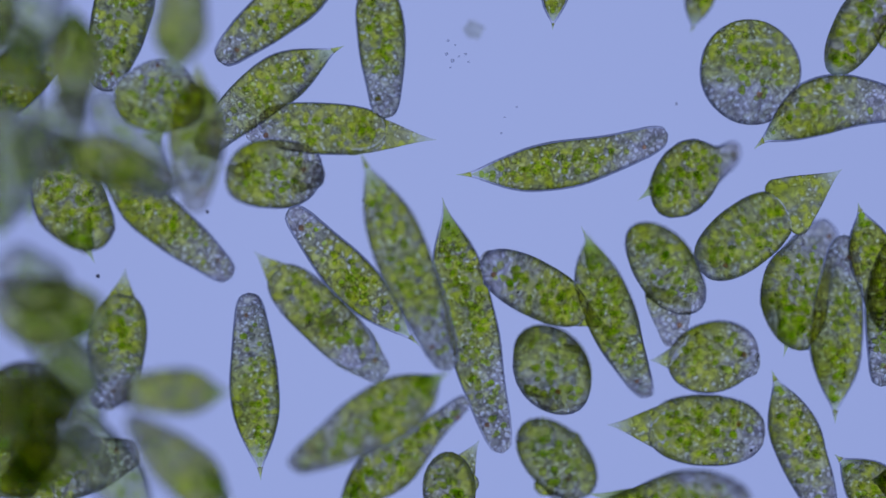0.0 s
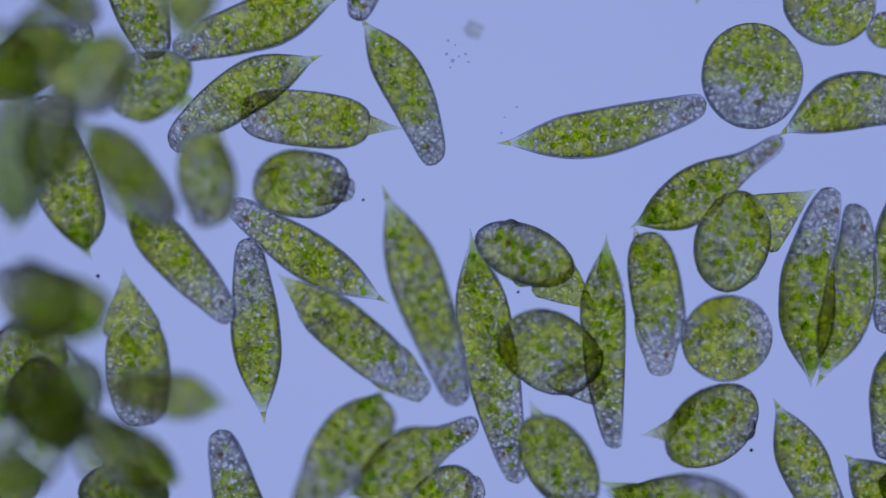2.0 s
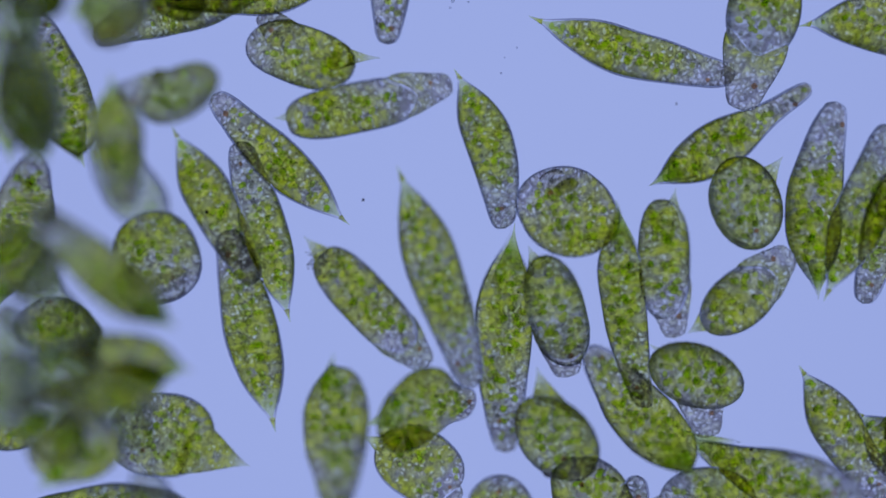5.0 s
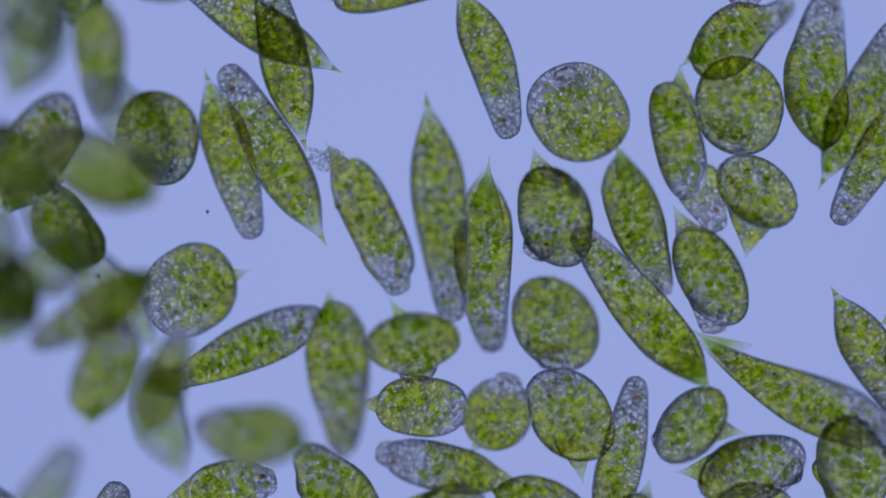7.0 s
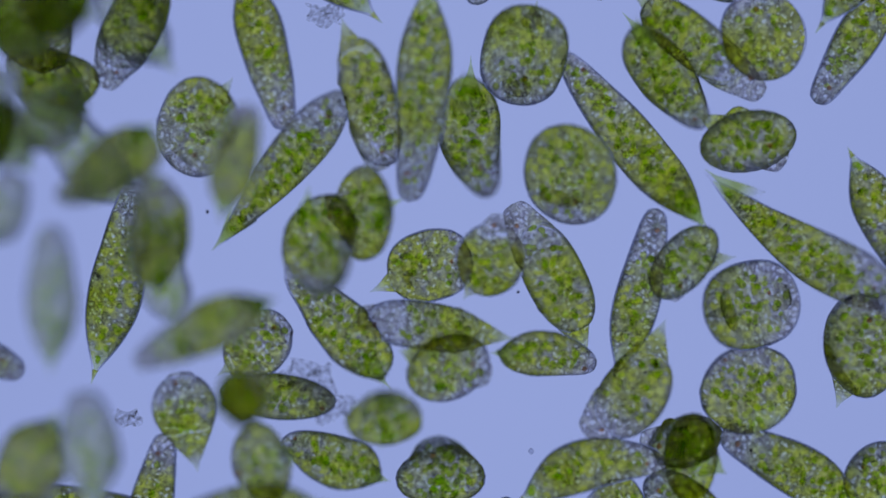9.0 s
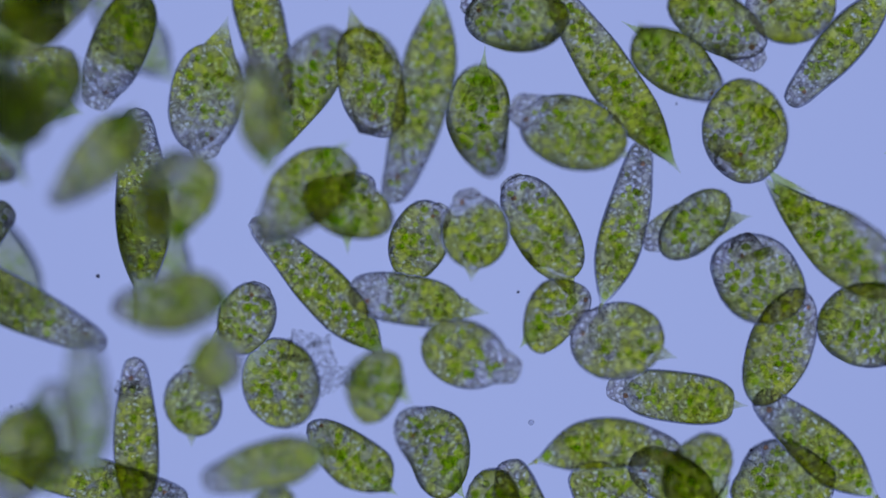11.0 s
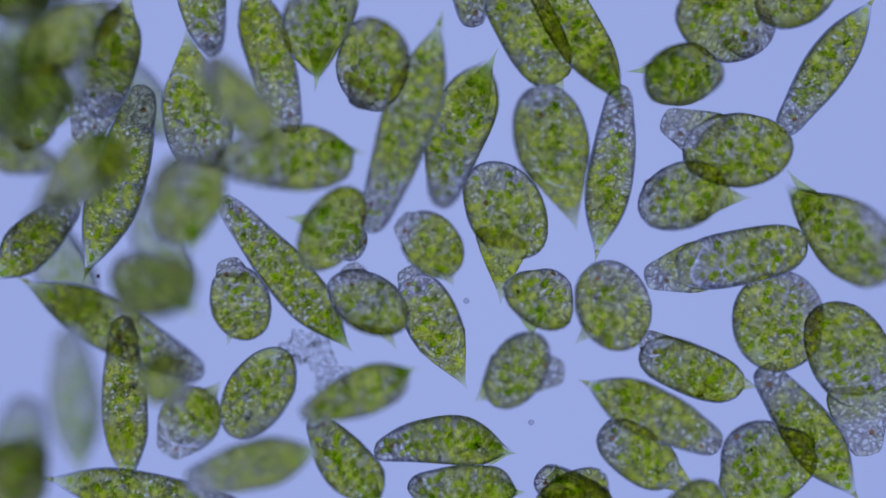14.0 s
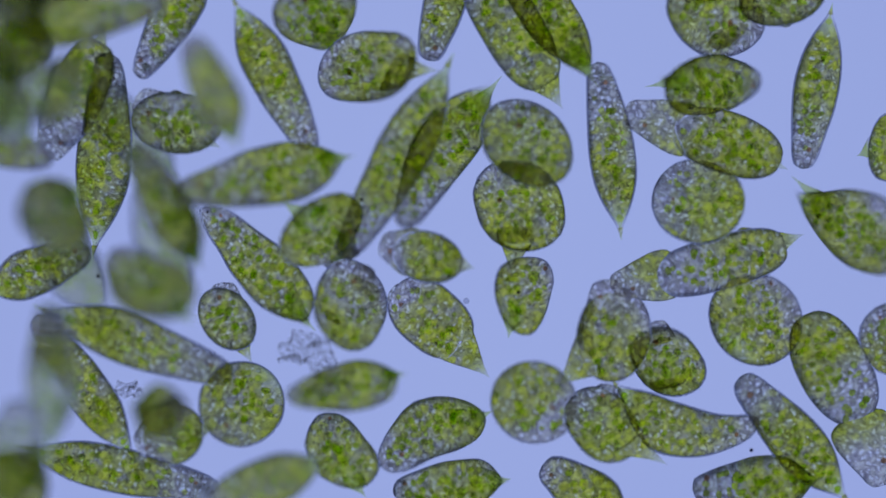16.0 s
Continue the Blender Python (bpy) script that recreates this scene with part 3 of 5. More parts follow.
cell("spindle", 47, 20, SHARP, [(0, 370, 870, 470, 1200), (1.5, 395, 868, 480, 1200), (2.5, 385, 678, 478, 1010), (3.5, 390, 575, 480, 910), (4, 378, 566, 490, 905),
     (4.6, 385, 530, 495, 880), (5, 400, 395, 490, 775), (5.2, 400, 330, 495, 695), (7.3, 385, 82, 604, 430), (8.1, 355, 50, 625, 295), (8.5, 420, -110, 660, 108)])
cell("changer", 50, 70, SLIM, [(0, 515, 828, 795, 655), (0.7, 520, 870, 740, 650), (0.8, 505, 890, 692, 668), (1.5, 530, 900, 670, 668), (2.5, 530, 930, 690, 688), (3.5, 560, 920, 635, 695),
     (4, 545, 930, 620, 712), (4.6, 560, 930, 598, 715), (5, 600, 910, 580, 625), (5.2, 640, 910, 575, 560), (7.3, 610, 810, 575, 520), (8.1, 610, 810, 562, 550), (8.5, 600, 615, 543, 395),
     (9, 590, 520, 525, 330), (9.7, 590, 480, 490, 310), (11.8, 412, 330, 665, 265), (12.5, 402, 308, 665, 265), (14.5, 362, 285, 642, 258), (15.3, 325, 335, 655, 236),
     (16, 308, 345, 627, 272)])
cell("changer", 46, 55, PEAR, [(0, 830, 705, 590, 905), (1.5, 845, 740, 600, 885), (3.5, 855, 780, 630, 872), (4.6, 845, 805, 635, 865), (5, 845, 715, 640, 745), (5.2, 845, 645, 640, 680),
     (7.3, 718, 690, 718, 532), (8.1, 640, 660, 735, 575), (8.5, 625, 490, 720, 395), (9, 575, 375, 720, 365), (9.7, 555, 310, 700, 335), (11.8, 690, 390, 545, 430),
     (12.5, 705, 385, 532, 432), (13.5, 655, 420, 515, 390), (14.5, 625, 470, 512, 350), (16, 612, 470, 505, 345)], form=GOURD)
gourd(46, -10, PEAR, [(0, 770, 905, 848, 780, 795, 865, 54), (1.5, 855, 860, 705, 890), (3.5, 862, 858, 715, 880), (5, 810, 890, 640, 770, 742, 822, 64),
     (7.4, 830, 740, 630, 740, 748, 737, 52), (8.5, 825, 545, 642, 580, 762, 545, 62), (9, 828, 475, 655, 517, 762, 470, 64), (9.5, 810, 410, 665, 470, 750, 425, 64),
     (11.8, 770, 345, 705, 505, 738, 425, 50), (13, 730, 390, 772, 625, 750, 512, 46), (14.2, 718, 490, 838, 700, 765, 572, 50), (15.3, 700, 500, 836, 692, 757, 562, 54),
     (16, 690, 515, 866, 668, 762, 562, 58)], ball=64)

# the crowd on the open side
gourd(62, 0, ROUND, [(0, 1332, 215, 1332, 36, 1328, 128, 90), (1.5, 1333, 225, 1333, 38), (2.5, 1317, 229, 1344, 45, 1331, 137, 91), (3.5, 1308, 232, 1362, 55),
     (4, 1298, 274, 1378, 48, 1350, 132, 80), (4.6, 1312, 292, 1375, 22, 1352, 138, 72), (5, 1310, 195, 1370, -70, 1352, 20, 66), (5.2, 1312, 128, 1370, -140)], ball=92)
cell("spindle", 50, 0, SLIM, [(0, 1630, 190, 1322, 267), (0.8, 1640, 195, 1337, 248), (1.5, 1650, 200, 1370, 248), (2.5, 1665, 205, 1386, 240), (3.5, 1670, 240, 1380, 203),
     (4, 1680, 235, 1402, 185), (4.6, 1680, 240, 1400, 162), (5, 1690, 130, 1415, 48), (5.2, 1700, 70, 1440, -10)], bow=45)
cell("changer", 46, -15, PEAR, [(0, 1315, 265, 1122, 345), (1.5, 1380, 255, 1113, 398), (2.5, 1395, 238, 1114, 408), (3.5, 1405, 222, 1118, 385), (4, 1412, 236, 1120, 378),
     (4.6, 1435, 260, 1138, 413), (5, 1435, 152, 1148, 330), (5.2, 1438, 82, 1155, 263), (7.3, 1405, 10, 1203, 108), (8.1, 1392, 0, 1193, 48)], form=GOURD)
gourd(58, 0, ROUND, [(0, 1255, 480, 1490, 300, 1318, 418, 52), (0.8, 1300, 492, 1460, 322, 1290, 425, 62), (1.5, 1320, 502, 1480, 335, 1290, 425, 68),
     (2.5, 1320, 505, 1412, 342, 1303, 430, 72), (3.5, 1290, 540, 1380, 345), (4, 1318, 562, 1367, 352, 1308, 455, 66), (4.6, 1300, 560, 1388, 375), (5, 1330, 436, 1385, 278, 1320, 360, 72),
     (5.2, 1300, 365, 1372, 208), (7.3, 1300, 270, 1320, 108), (7.4, 1305, 265, 1305, 108, 1305, 187, 82), (8.1, 1290, 250, 1300, 85), (8.5, 1290, 82, 1300, -85)], ball=82)
gourd(50, 25, ROUND, [(0, 1345, 645, 1150, 638, 1262, 632, 66), (0.8, 1345, 640, 1168, 635, 1268, 622, 76), (1.5, 1352, 620, 1203, 590, 1278, 605, 78),
     (2.5, 1372, 592, 1218, 592, 1295, 592, 77), (4, 1392, 560, 1228, 645, 1302, 640, 66), (5, 1400, 445, 1217, 590, 1310, 530, 52), (7.4, 1280, 320, 1346, 462, 1345, 338, 72),
     (8.1, 1335, 245, 1335, 410, 1335, 328, 79), (9, 1350, -15, 1350, 140), (9.7, 1390, -65, 1390, 75), (11.8, 1340, 20, 1470, 5), (12.5, 1330, 10, 1480, 5), (13.5, 1330, -20, 1500, -10),
     (16, 1340, -30, 1430, 20, 1385, -5, 66)], ball=80)
gourd(52, 20, PEAR, [(0, 1348, 765, 1075, 752, 1250, 762, 64), (2.5, 1336, 752, 1150, 772, 1262, 752, 76), (4, 1330, 800, 1170, 770, 1250, 785, 82), (5, 1255, 775, 1150, 610, 1232, 665, 70),
     (7.4, 1265, 592, 1205, 350, 1262, 490, 56), (8.5, 1380, 385, 1250, 212, 1335, 325, 68), (9.5, 1392, 215, 1232, 200, 1313, 205, 72), (11.8, 1240, 248, 1402, 243, 1321, 246, 85),
     (13, 1212, 242, 1382, 262, 1295, 258, 80), (14.2, 1165, 200, 1395, 275, 1308, 268, 68), (15.3, 1108, 195, 1392, 298, 1285, 250, 56), (16, 1105, 197, 1394, 300)], ball=86)
cell("changer", 40, 10, SLIM, [(0, 1145, 705, 1034, 398), (0.8, 1128, 752, 1056, 388), (1.5, 1090, 778, 1070, 402), (2.5, 1085, 812, 1078, 422), (3.5, 1132, 838, 1064, 437),
     (4, 1135, 840, 1060, 447), (4.6, 1135, 828, 1080, 442), (5, 1142, 728, 1092, 352), (5.2, 1150, 660, 1095, 296), (7.3, 1180, 520, 1092, 252), (8.1, 1230, 482, 1100, 222),
     (8.5, 1240, 302, 1106, 58), (9, 1245, 228, 1110, 15), (9.7, 1240, 188, 1118, -10), (11.8, 1292, 165, 1106, 52), (12, 1292, 165, 1108, 55), (13, 1278, 160, 1114, 45),
     (14.2, 1282, 137, 1108, 124), (15.3, 1308, 148, 1122, 115), (16, 1350, 150, 1140, 140)], bow=14)
gourd(44, 30, PEAR, [(0, 1195, 614, 1118, 400, 1178, 475, 58), (0.8, 1180, 628, 1120, 392, 1173, 472, 50), (2.5, 1165, 682, 1126, 400, 1157, 535, 46),
     (4, 1200, 690, 1148, 420, 1185, 560, 48), (5, 1195, 598, 1196, 333, 1175, 460, 47), (7.4, 1290, 408, 1205, 105, 1205, 245, 44), (8.5, 1335, 240, 1115, 20, 1210, 115, 44),
     (9, 1350, 170, 1120, -10, 1225, 72, 46), (12, 1350, 115, 1205, -25, 1292, 50, 60), (13, 1345, 106, 1202, -5, 1293, 48, 70), (14.2, 1330, 95, 1225, -30, 1282, 35, 77),
     (16, 1300, 75, 1225, -30)], ball=80)
cell("changer", 52, 0, SHARP, [(0, 1475, 393, 1380, 630), (1.5, 1475, 338, 1420, 688), (2.5, 1470, 326, 1448, 684), (3.5, 1488, 315, 1447, 665), (4.6, 1485, 285, 1456, 648),
     (5, 1482, 180, 1447, 530), (5.2, 1485, 105, 1451, 458), (7.3, 1470, -20, 1456, 278), (8.1, 1460, -40, 1466, 228), (8.5, 1450, -190, 1476, 45)], bow=-24)
cell("spindle", 46, 25, SLIM, [(0, 1495, 415, 1478, 750, 6), (0.8, 1492, 390, 1435, 718, -11), (1.5, 1525, 365, 1425, 702, -26), (2.5, 1512, 328, 1457, 698, -22),
     (3.5, 1565, 335, 1453, 660, -18), (4, 1560, 345, 1452, 656, -13), (4.6, 1575, 340, 1460, 638, -8), (5, 1572, 232, 1462, 522, -6), (5.2, 1575, 170, 1461, 448, -4),
     (7.3, 1575, 80, 1468, 293, 0), (8.1, 1580, 70, 1470, 258, 0), (8.5, 1590, -70, 1487, 78, 0)])
cell("spindle", 39, 0, SLIM, [(0, 1560, 672, 1585, 400), (1.5, 1570, 600, 1600, 300), (3.5, 1555, 545, 1610, 300), (4.6, 1535, 600, 1610, 380), (5.0, 1535, 508, 1600, 280), (5.2, 1530, 445, 1610, 230), (7.3, 1480, 390, 1620, 160),
     (8.1, 1460, 390, 1620, 150), (8.5, 1452, 230, 1600, -20), (9.0, 1448, 175, 1600, -60), (9.7, 1430, 150, 1580, -70), (11.8, 1378, 200, 1595, -10), (12.5, 1378, 220, 1590, -30), (13.5, 1358, 238, 1570, -30), (14.5, 1375, 280, 1560, -30), (16, 1412, 335, 1480, -30)])
gourd(52, 20, ROUND, [(0, 977, 727, 977, 583, 977, 655, 70), (0.8, 1045, 660, 940, 590, 985, 640, 74), (1.5, 1070, 690, 925, 595, 978, 635, 72), (2.5, 1056, 720, 890, 565, 970, 612, 70),
     (4, 1045, 760, 915, 540, 985, 642, 54), (5, 1005, 668, 935, 435, 985, 550, 52), (7.4, 935, 450, 945, 262, 982, 388, 70), (8.5, 940, 262, 972, 92, 950, 190, 76),
     (9.5, 880, 110, 930, -60, 905, 35, 76), (11.8, 880, -80, 955, 125, 920, 30, 56), (13, 897, -95, 945, 138), (13.5, 865, -100, 1000, 152), (14.5, 845, -100, 1000, 182),
     (16, 810, -110, 995, 192)], ball=76)
gourd(54, 55, DARK, [(0, 1000, 885, 960, 735, 985, 812, 64), (2.5, 1045, 930, 930, 702, 990, 820, 60), (4, 1003, 930, 947, 711, 975, 815, 62), (5, 985, 848, 950, 650, 985, 776, 72),
     (7.4, 975, 655, 985, 492, 982, 570, 80), (8.5, 1000, 465, 1010, 302, 1003, 385, 82), (9.5, 1010, 350, 1030, 180, 1015, 262, 85), (11.8, 1000, 80, 1045, 350, 1015, 220, 56),
     (13, 1000, 85, 1008, 370, 1000, 222, 56), (14.2, 960, 182, 1025, 415, 970, 250, 68), (15.3, 935, 205, 1025, 372, 965, 273, 78), (16, 930, 190, 965, 348)], ball=86)
gourd(48, 15, ROUND, [(0, 848, 458, 1082, 583, 945, 510, 50), (0.8, 843, 395, 1070, 608, 945, 490, 48), (1.5, 880, 400, 1060, 577, 920, 445, 54), (2.5, 905, 402, 1066, 535, 937, 455, 62),
     (3.5, 925, 395, 1060, 500), (4, 940, 400, 1090, 485, 985, 465, 72), (4.6, 960, 395, 1045, 535), (5, 970, 303, 1052, 440, 1005, 375, 82), (5.2, 975, 235, 1052, 375),
     (7.3, 1000, 120, 1085, 270), (7.4, 1000, 120, 1108, 255, 1037, 192, 86), (8.1, 1060, 252, 970, 125), (8.5, 1095, 75, 970, -50, 1020, 0, 78), (9, 1080, -10, 950, -120)], ball=86)
cell("spindle", 43, 20, SLIM, [(0, 1470, 935, 1362, 646), (1.5, 1485, 965, 1365, 688), (2.5, 1500, 970, 1370, 714), (3.5, 1520, 985, 1388, 738), (4.6, 1535, 985, 1405, 752),
     (5, 1565, 885, 1417, 652), (5.2, 1585, 825, 1421, 590), (7.3, 1625, 765, 1474, 505), (8.1, 1615, 765, 1488, 506), (8.5, 1605, 565, 1488, 336), (9, 1625, 505, 1506, 272),
     (9.7, 1635, 475, 1514, 246), (11.8, 1790, 500, 1650, 270), (16, 1900, 500, 1760, 270)])
cell("changer", 48, 30, SLIM, [(0, 1325, 868, 1035, 890), (1.5, 1310, 885, 1040, 850), (2.5, 1350, 905, 1055, 882), (3.5, 1390, 940, 1105, 865), (4.6, 1460, 950, 1160, 860),
     (5, 1530, 880, 1195, 768), (5.2, 1570, 865, 1198, 698), (7.3, 1590, 765, 1222, 588), (8.1, 1600, 780, 1203, 546), (8.5, 1590, 600, 1222, 372), (9, 1600, 530, 1245, 303),
     (9.7, 1600, 495, 1303, 280), (11.8, 1610, 505, 1362, 308), (12.5, 1605, 500, 1383, 316), (13, 1620, 472, 1377, 312), (13.5, 1600, 480, 1376, 308), (14.5, 1590, 455, 1381, 318),
     (16, 1620, 430, 1390, 330)], bow=20, form=CLUB)
cell("changer", 46, 10, PEAR, [(0, 1060, 1150, 1200, 1300), (3.5, 1085, 835, 1200, 1000), (4.6, 1045, 730, 1210, 925), (5, 1042, 612, 1235, 858), (5.2, 1045, 540, 1265, 780),
     (7.3, 1015, 395, 1264, 708), (8.1, 1020, 362, 1252, 692), (8.5, 1015, 180, 1252, 508), (9, 995, 95, 1257, 413), (9.7, 968, 28, 1242, 333), (11.8, 960, -90, 1178, 290),
     (12.5, 940, -110, 1152, 268), (13, 945, -125, 1140, 246), (13.5, 925, -150, 1115, 205), (14.5, 880, -150, 1100, 188), (16, 850, -170, 1055, 155)])
gourd(46, 50, PEAR, [(0, 890, 1180, 860, 1290, 875, 1230, 60), (5, 895, 850, 860, 960), (5.2, 900, 780, 850, 900), (7.4, 905, 660, 830, 805, 880, 735, 62), (8.1, 905, 635, 820, 780),
     (8.5, 900, 460, 828, 602, 873, 530, 62), (9, 890, 380, 820, 530, 868, 460, 62), (9.7, 860, 345, 845, 498, 860, 422, 64), (11.8, 800, 330, 828, 498),
     (12, 842, 330, 828, 497, 850, 402, 60), (13, 800, 340, 806, 492, 826, 408, 48), (14.2, 688, 400, 800, 505, 752, 438, 52), (15.3, 675, 425, 842, 470, 760, 447, 46),
     (16, 672, 430, 840, 475, 755, 455, 46)], ball=64)
gourd(42, 45, SLIM, [(0, 660, 1100, 930, 1160, 790, 1130, 44), (5.2, 665, 900, 930, 960), (7.3, 665, 800, 932, 862), (8.1, 650, 805, 932, 822), (8.5, 643, 640, 937, 660, 770, 648, 43),
     (9, 630, 560, 912, 600), (9.7, 620, 512, 892, 555), (11.8, 615, 520, 850, 555, 705, 530, 46), (13, 630, 468, 768, 642, 673, 537, 56), (14.2, 612, 468, 690, 612, 648, 536, 60),
     (15.3, 640, 452, 655, 614, 640, 530, 60), (16, 650, 470, 585, 605, 620, 540, 68)], ball=72)
gourd(50, 60, DARK, [(0, 860, 1150, 700, 1120, 780, 1135, 66), (7.3, 860, 930, 700, 890), (8.1, 860, 905, 700, 860), (8.5, 850, 760, 695, 680, 785, 730, 66), (9, 870, 662, 705, 620),
     (9.5, 872, 640, 725, 590, 797, 625, 66), (9.7, 880, 622, 725, 590), (11.8, 943, 688, 752, 603, 835, 635, 58), (12.5, 958, 735, 768, 628), (13, 962, 712, 780, 648, 865, 637, 64),
     (13.5, 992, 680, 800, 682), (14.2, 1000, 655, 858, 720, 925, 660, 62), (14.5, 1015, 650, 858, 712), (15.3, 1020, 700, 890, 660, 955, 690, 74), (16, 1000, 750, 890, 655)], ball=76)
gourd(52, 5, PEAR, [(0, 1030, 1080, 1050, 1240, 1040, 1160, 72), (5, 1030, 820, 1050, 980), (5.2, 1030, 755, 1050, 910), (7.4, 945, 670, 1030, 870, 1000, 742, 72), (8.1, 925, 630, 1025, 885),
     (8.5, 915, 450, 1035, 715, 985, 585, 54), (9, 905, 362, 1042, 635), (9.5, 900, 320, 1035, 595, 975, 440, 54), (12, 900, 308, 1005, 500, 950, 378, 57), (12.5, 885, 305, 980, 492),
     (13, 865, 330, 955, 490, 905, 378, 64), (13.5, 875, 295, 888, 545), (14.2, 832, 345, 885, 535, 895, 372, 72), (15.3, 825, 350, 882, 512, 890, 386, 78), (16, 860, 325, 905, 492)], ball=80)
cell("spindle", 40, 15, SLIM, [(0, 1125, 985, 1070, 1250), (5.2, 1125, 790, 1070, 1060), (7.3, 1125, 685, 1060, 960), (8.1, 1138, 638, 1065, 925), (8.5, 1148, 458, 1068, 765),
     (9, 1163, 372, 1088, 675), (9.7, 1155, 300, 1083, 605), (11.8, 1125, 235, 1048, 518), (12.5, 1112, 208, 1033, 503), (13, 1108, 195, 1035, 492), (13.5, 1118, 172, 1035, 485),
     (14.5, 1082, 102, 1070, 468), (15.3, 1065, 98, 1112, 466), (16, 1053, 75, 1104, 460)], bow=-5)
gourd(46, 35, DARK, [(0, 1150, 1000, 1390, 1000, 1270, 1000, 56), (5, 1145, 910, 1385, 905), (5.2, 1148, 860, 1392, 845), (7.4, 1160, 800, 1305, 775, 1215, 760, 66),
     (8.1, 1160, 800, 1295, 735), (8.5, 1200, 640, 1290, 538, 1213, 562, 50), (9, 1180, 530, 1302, 455), (9.5, 1212, 505, 1300, 402, 1225, 425, 50), (12, 1130, 330, 1350, 372, 1232, 378, 62),
     (12.5, 1105, 328, 1358, 360), (13, 1112, 335, 1346, 350, 1215, 362, 58), (13.5, 1130, 325, 1338, 352), (14.2, 1140, 340, 1325, 350, 1205, 345, 66),
     (15.3, 1155, 345, 1300, 402, 1226, 365, 77), (16, 1165, 330, 1310, 400)], ball=78)
gourd(48, 10, ROUND, [(0, 1420, 1080, 1200, 1120, 1320, 1100, 64), (5.2, 1430, 920, 1200, 940), (7.4, 1420, 840, 1195, 838, 1330, 835, 62), (8.1, 1405, 790, 1215, 828),
     (8.5, 1395, 600, 1225, 640, 1330, 620, 74), (9, 1400, 520, 1250, 560, 1330, 540, 78), (9.5, 1425, 470, 1265, 500, 1345, 485, 78), (9.7, 1425, 470, 1265, 500),
     (11.8, 1250, 490, 1402, 500), (12, 1215, 490, 1380, 510, 1312, 505, 74), (13, 1168, 510, 1390, 470, 1318, 482, 62), (14.2, 1135, 490, 1435, 435, 1310, 450, 48),
     (15.3, 1112, 515, 1434, 428, 1285, 467, 48), (16, 1080, 508, 1422, 415, 1275, 465, 48)], ball=78)
cell("changer", 46, -5, ROUND, [(0, 1300, 1140, 1370, 1290), (8.1, 1290, 860, 1365, 1010), (8.5, 1295, 690, 1365, 835), (9, 1290, 620, 1360, 760), (9.7, 1395, 560, 1290, 700),
     (11.8, 1465, 500, 1342, 712), (12.5, 1455, 492, 1336, 695), (13.5, 1442, 505, 1312, 655), (14.5, 1430, 500, 1325, 612), (15.3, 1440, 555, 1276, 562), (16, 1385, 500, 1290, 630)])
gourd(60, 0, DARK, [(0, 1560, 1060, 1480, 1240, 1515, 1135, 76), (7.3, 1555, 775, 1480, 940), (8.1, 1560, 775, 1480, 945), (8.5, 1560, 610, 1488, 800, 1515, 668, 76),
     (9, 1570, 540, 1480, 722, 1527, 610, 78), (9.5, 1580, 520, 1470, 675, 1530, 580, 80), (9.7, 1600, 510, 1470, 650), (11.8, 1545, 712, 1500, 520),
     (12, 1535, 725, 1470, 570, 1520, 612, 84), (13, 1525, 765, 1460, 570, 1525, 612, 85), (14.2, 1540, 815, 1450, 575, 1500, 632, 72), (15.3, 1555, 845, 1435, 580, 1485, 648, 66),
     (16, 1568, 858, 1415, 580, 1475, 652, 64)], ball=88)
cell("spindle", 46, 20, SLIM, [(0, 1330, 1270, 1490, 1400), (8.1, 1330, 995, 1490, 1120), (8.5, 1320, 825, 1490, 960), (9, 1300, 775, 1520, 890), (9.7, 1310, 725, 1510, 885),
     (11.8, 1365, 685, 1590, 890), (12.5, 1345, 685, 1580, 875), (13.5, 1345, 655, 1525, 890), (14.5, 1340, 632, 1525, 895), (16, 1320, 680, 1495, 880)])
cell("changer", 36, 0, ROUND, [(0, 1540, 1300, 1640, 1420), (8.5, 1520, 900, 1600, 990), (9.0, 1515, 800, 1590, 880), (9.7, 1495, 745, 1590, 840), (11.8, 1650, 850, 1740, 940), (16, 1700, 900, 1790, 990)])
cell("changer", 54, 5, DARK, [(0, 1380, 1340, 1380, 1520), (9.7, 1360, 850, 1360, 1030), (11.8, 1370, 735, 1420, 905), (12.5, 1350, 745, 1400, 915), (13.5, 1330, 745, 1410, 900),
     (14.2, 1300, 760, 1400, 920), (15.3, 1275, 790, 1420, 900), (16, 1225, 865, 1455, 845)])
gourd(42, -10, SLIM, [(0, 1130, 1290, 1300, 1340, 1215, 1315, 50), (8.5, 1135, 850, 1290, 850), (9, 1132, 780, 1288, 782), (9.7, 1115, 715, 1300, 700),
     (11.8, 1050, 662, 1334, 737, 1195, 700, 46), (12.5, 1055, 662, 1336, 720), (13, 1075, 650, 1340, 714, 1200, 690, 46), (13.5, 1108, 620, 1360, 692),
     (14.2, 1145, 588, 1340, 685, 1225, 650, 46), (14.5, 1155, 572, 1335, 688), (15.3, 1165, 563, 1312, 642, 1202, 640, 52), (16, 1160, 568, 1240, 690, 1180, 640, 58)], ball=62)
cell("spindle", 46, 25, SLIM, [(0, 1150, 1360, 950, 1440, 28), (8.5, 1130, 910, 950, 960, 28), (9, 1140, 830, 948, 885, 36), (9.7, 1158, 805, 950, 880, 48), (11.8, 1215, 815, 950, 785, 22),
     (12.5, 1237, 818, 952, 765, 24), (13, 1255, 803, 958, 752, 16), (14.2, 1292, 795, 1025, 650, 0), (15.3, 1318, 735, 1085, 648, -44), (16, 1310, 740, 1112, 676, -56)])
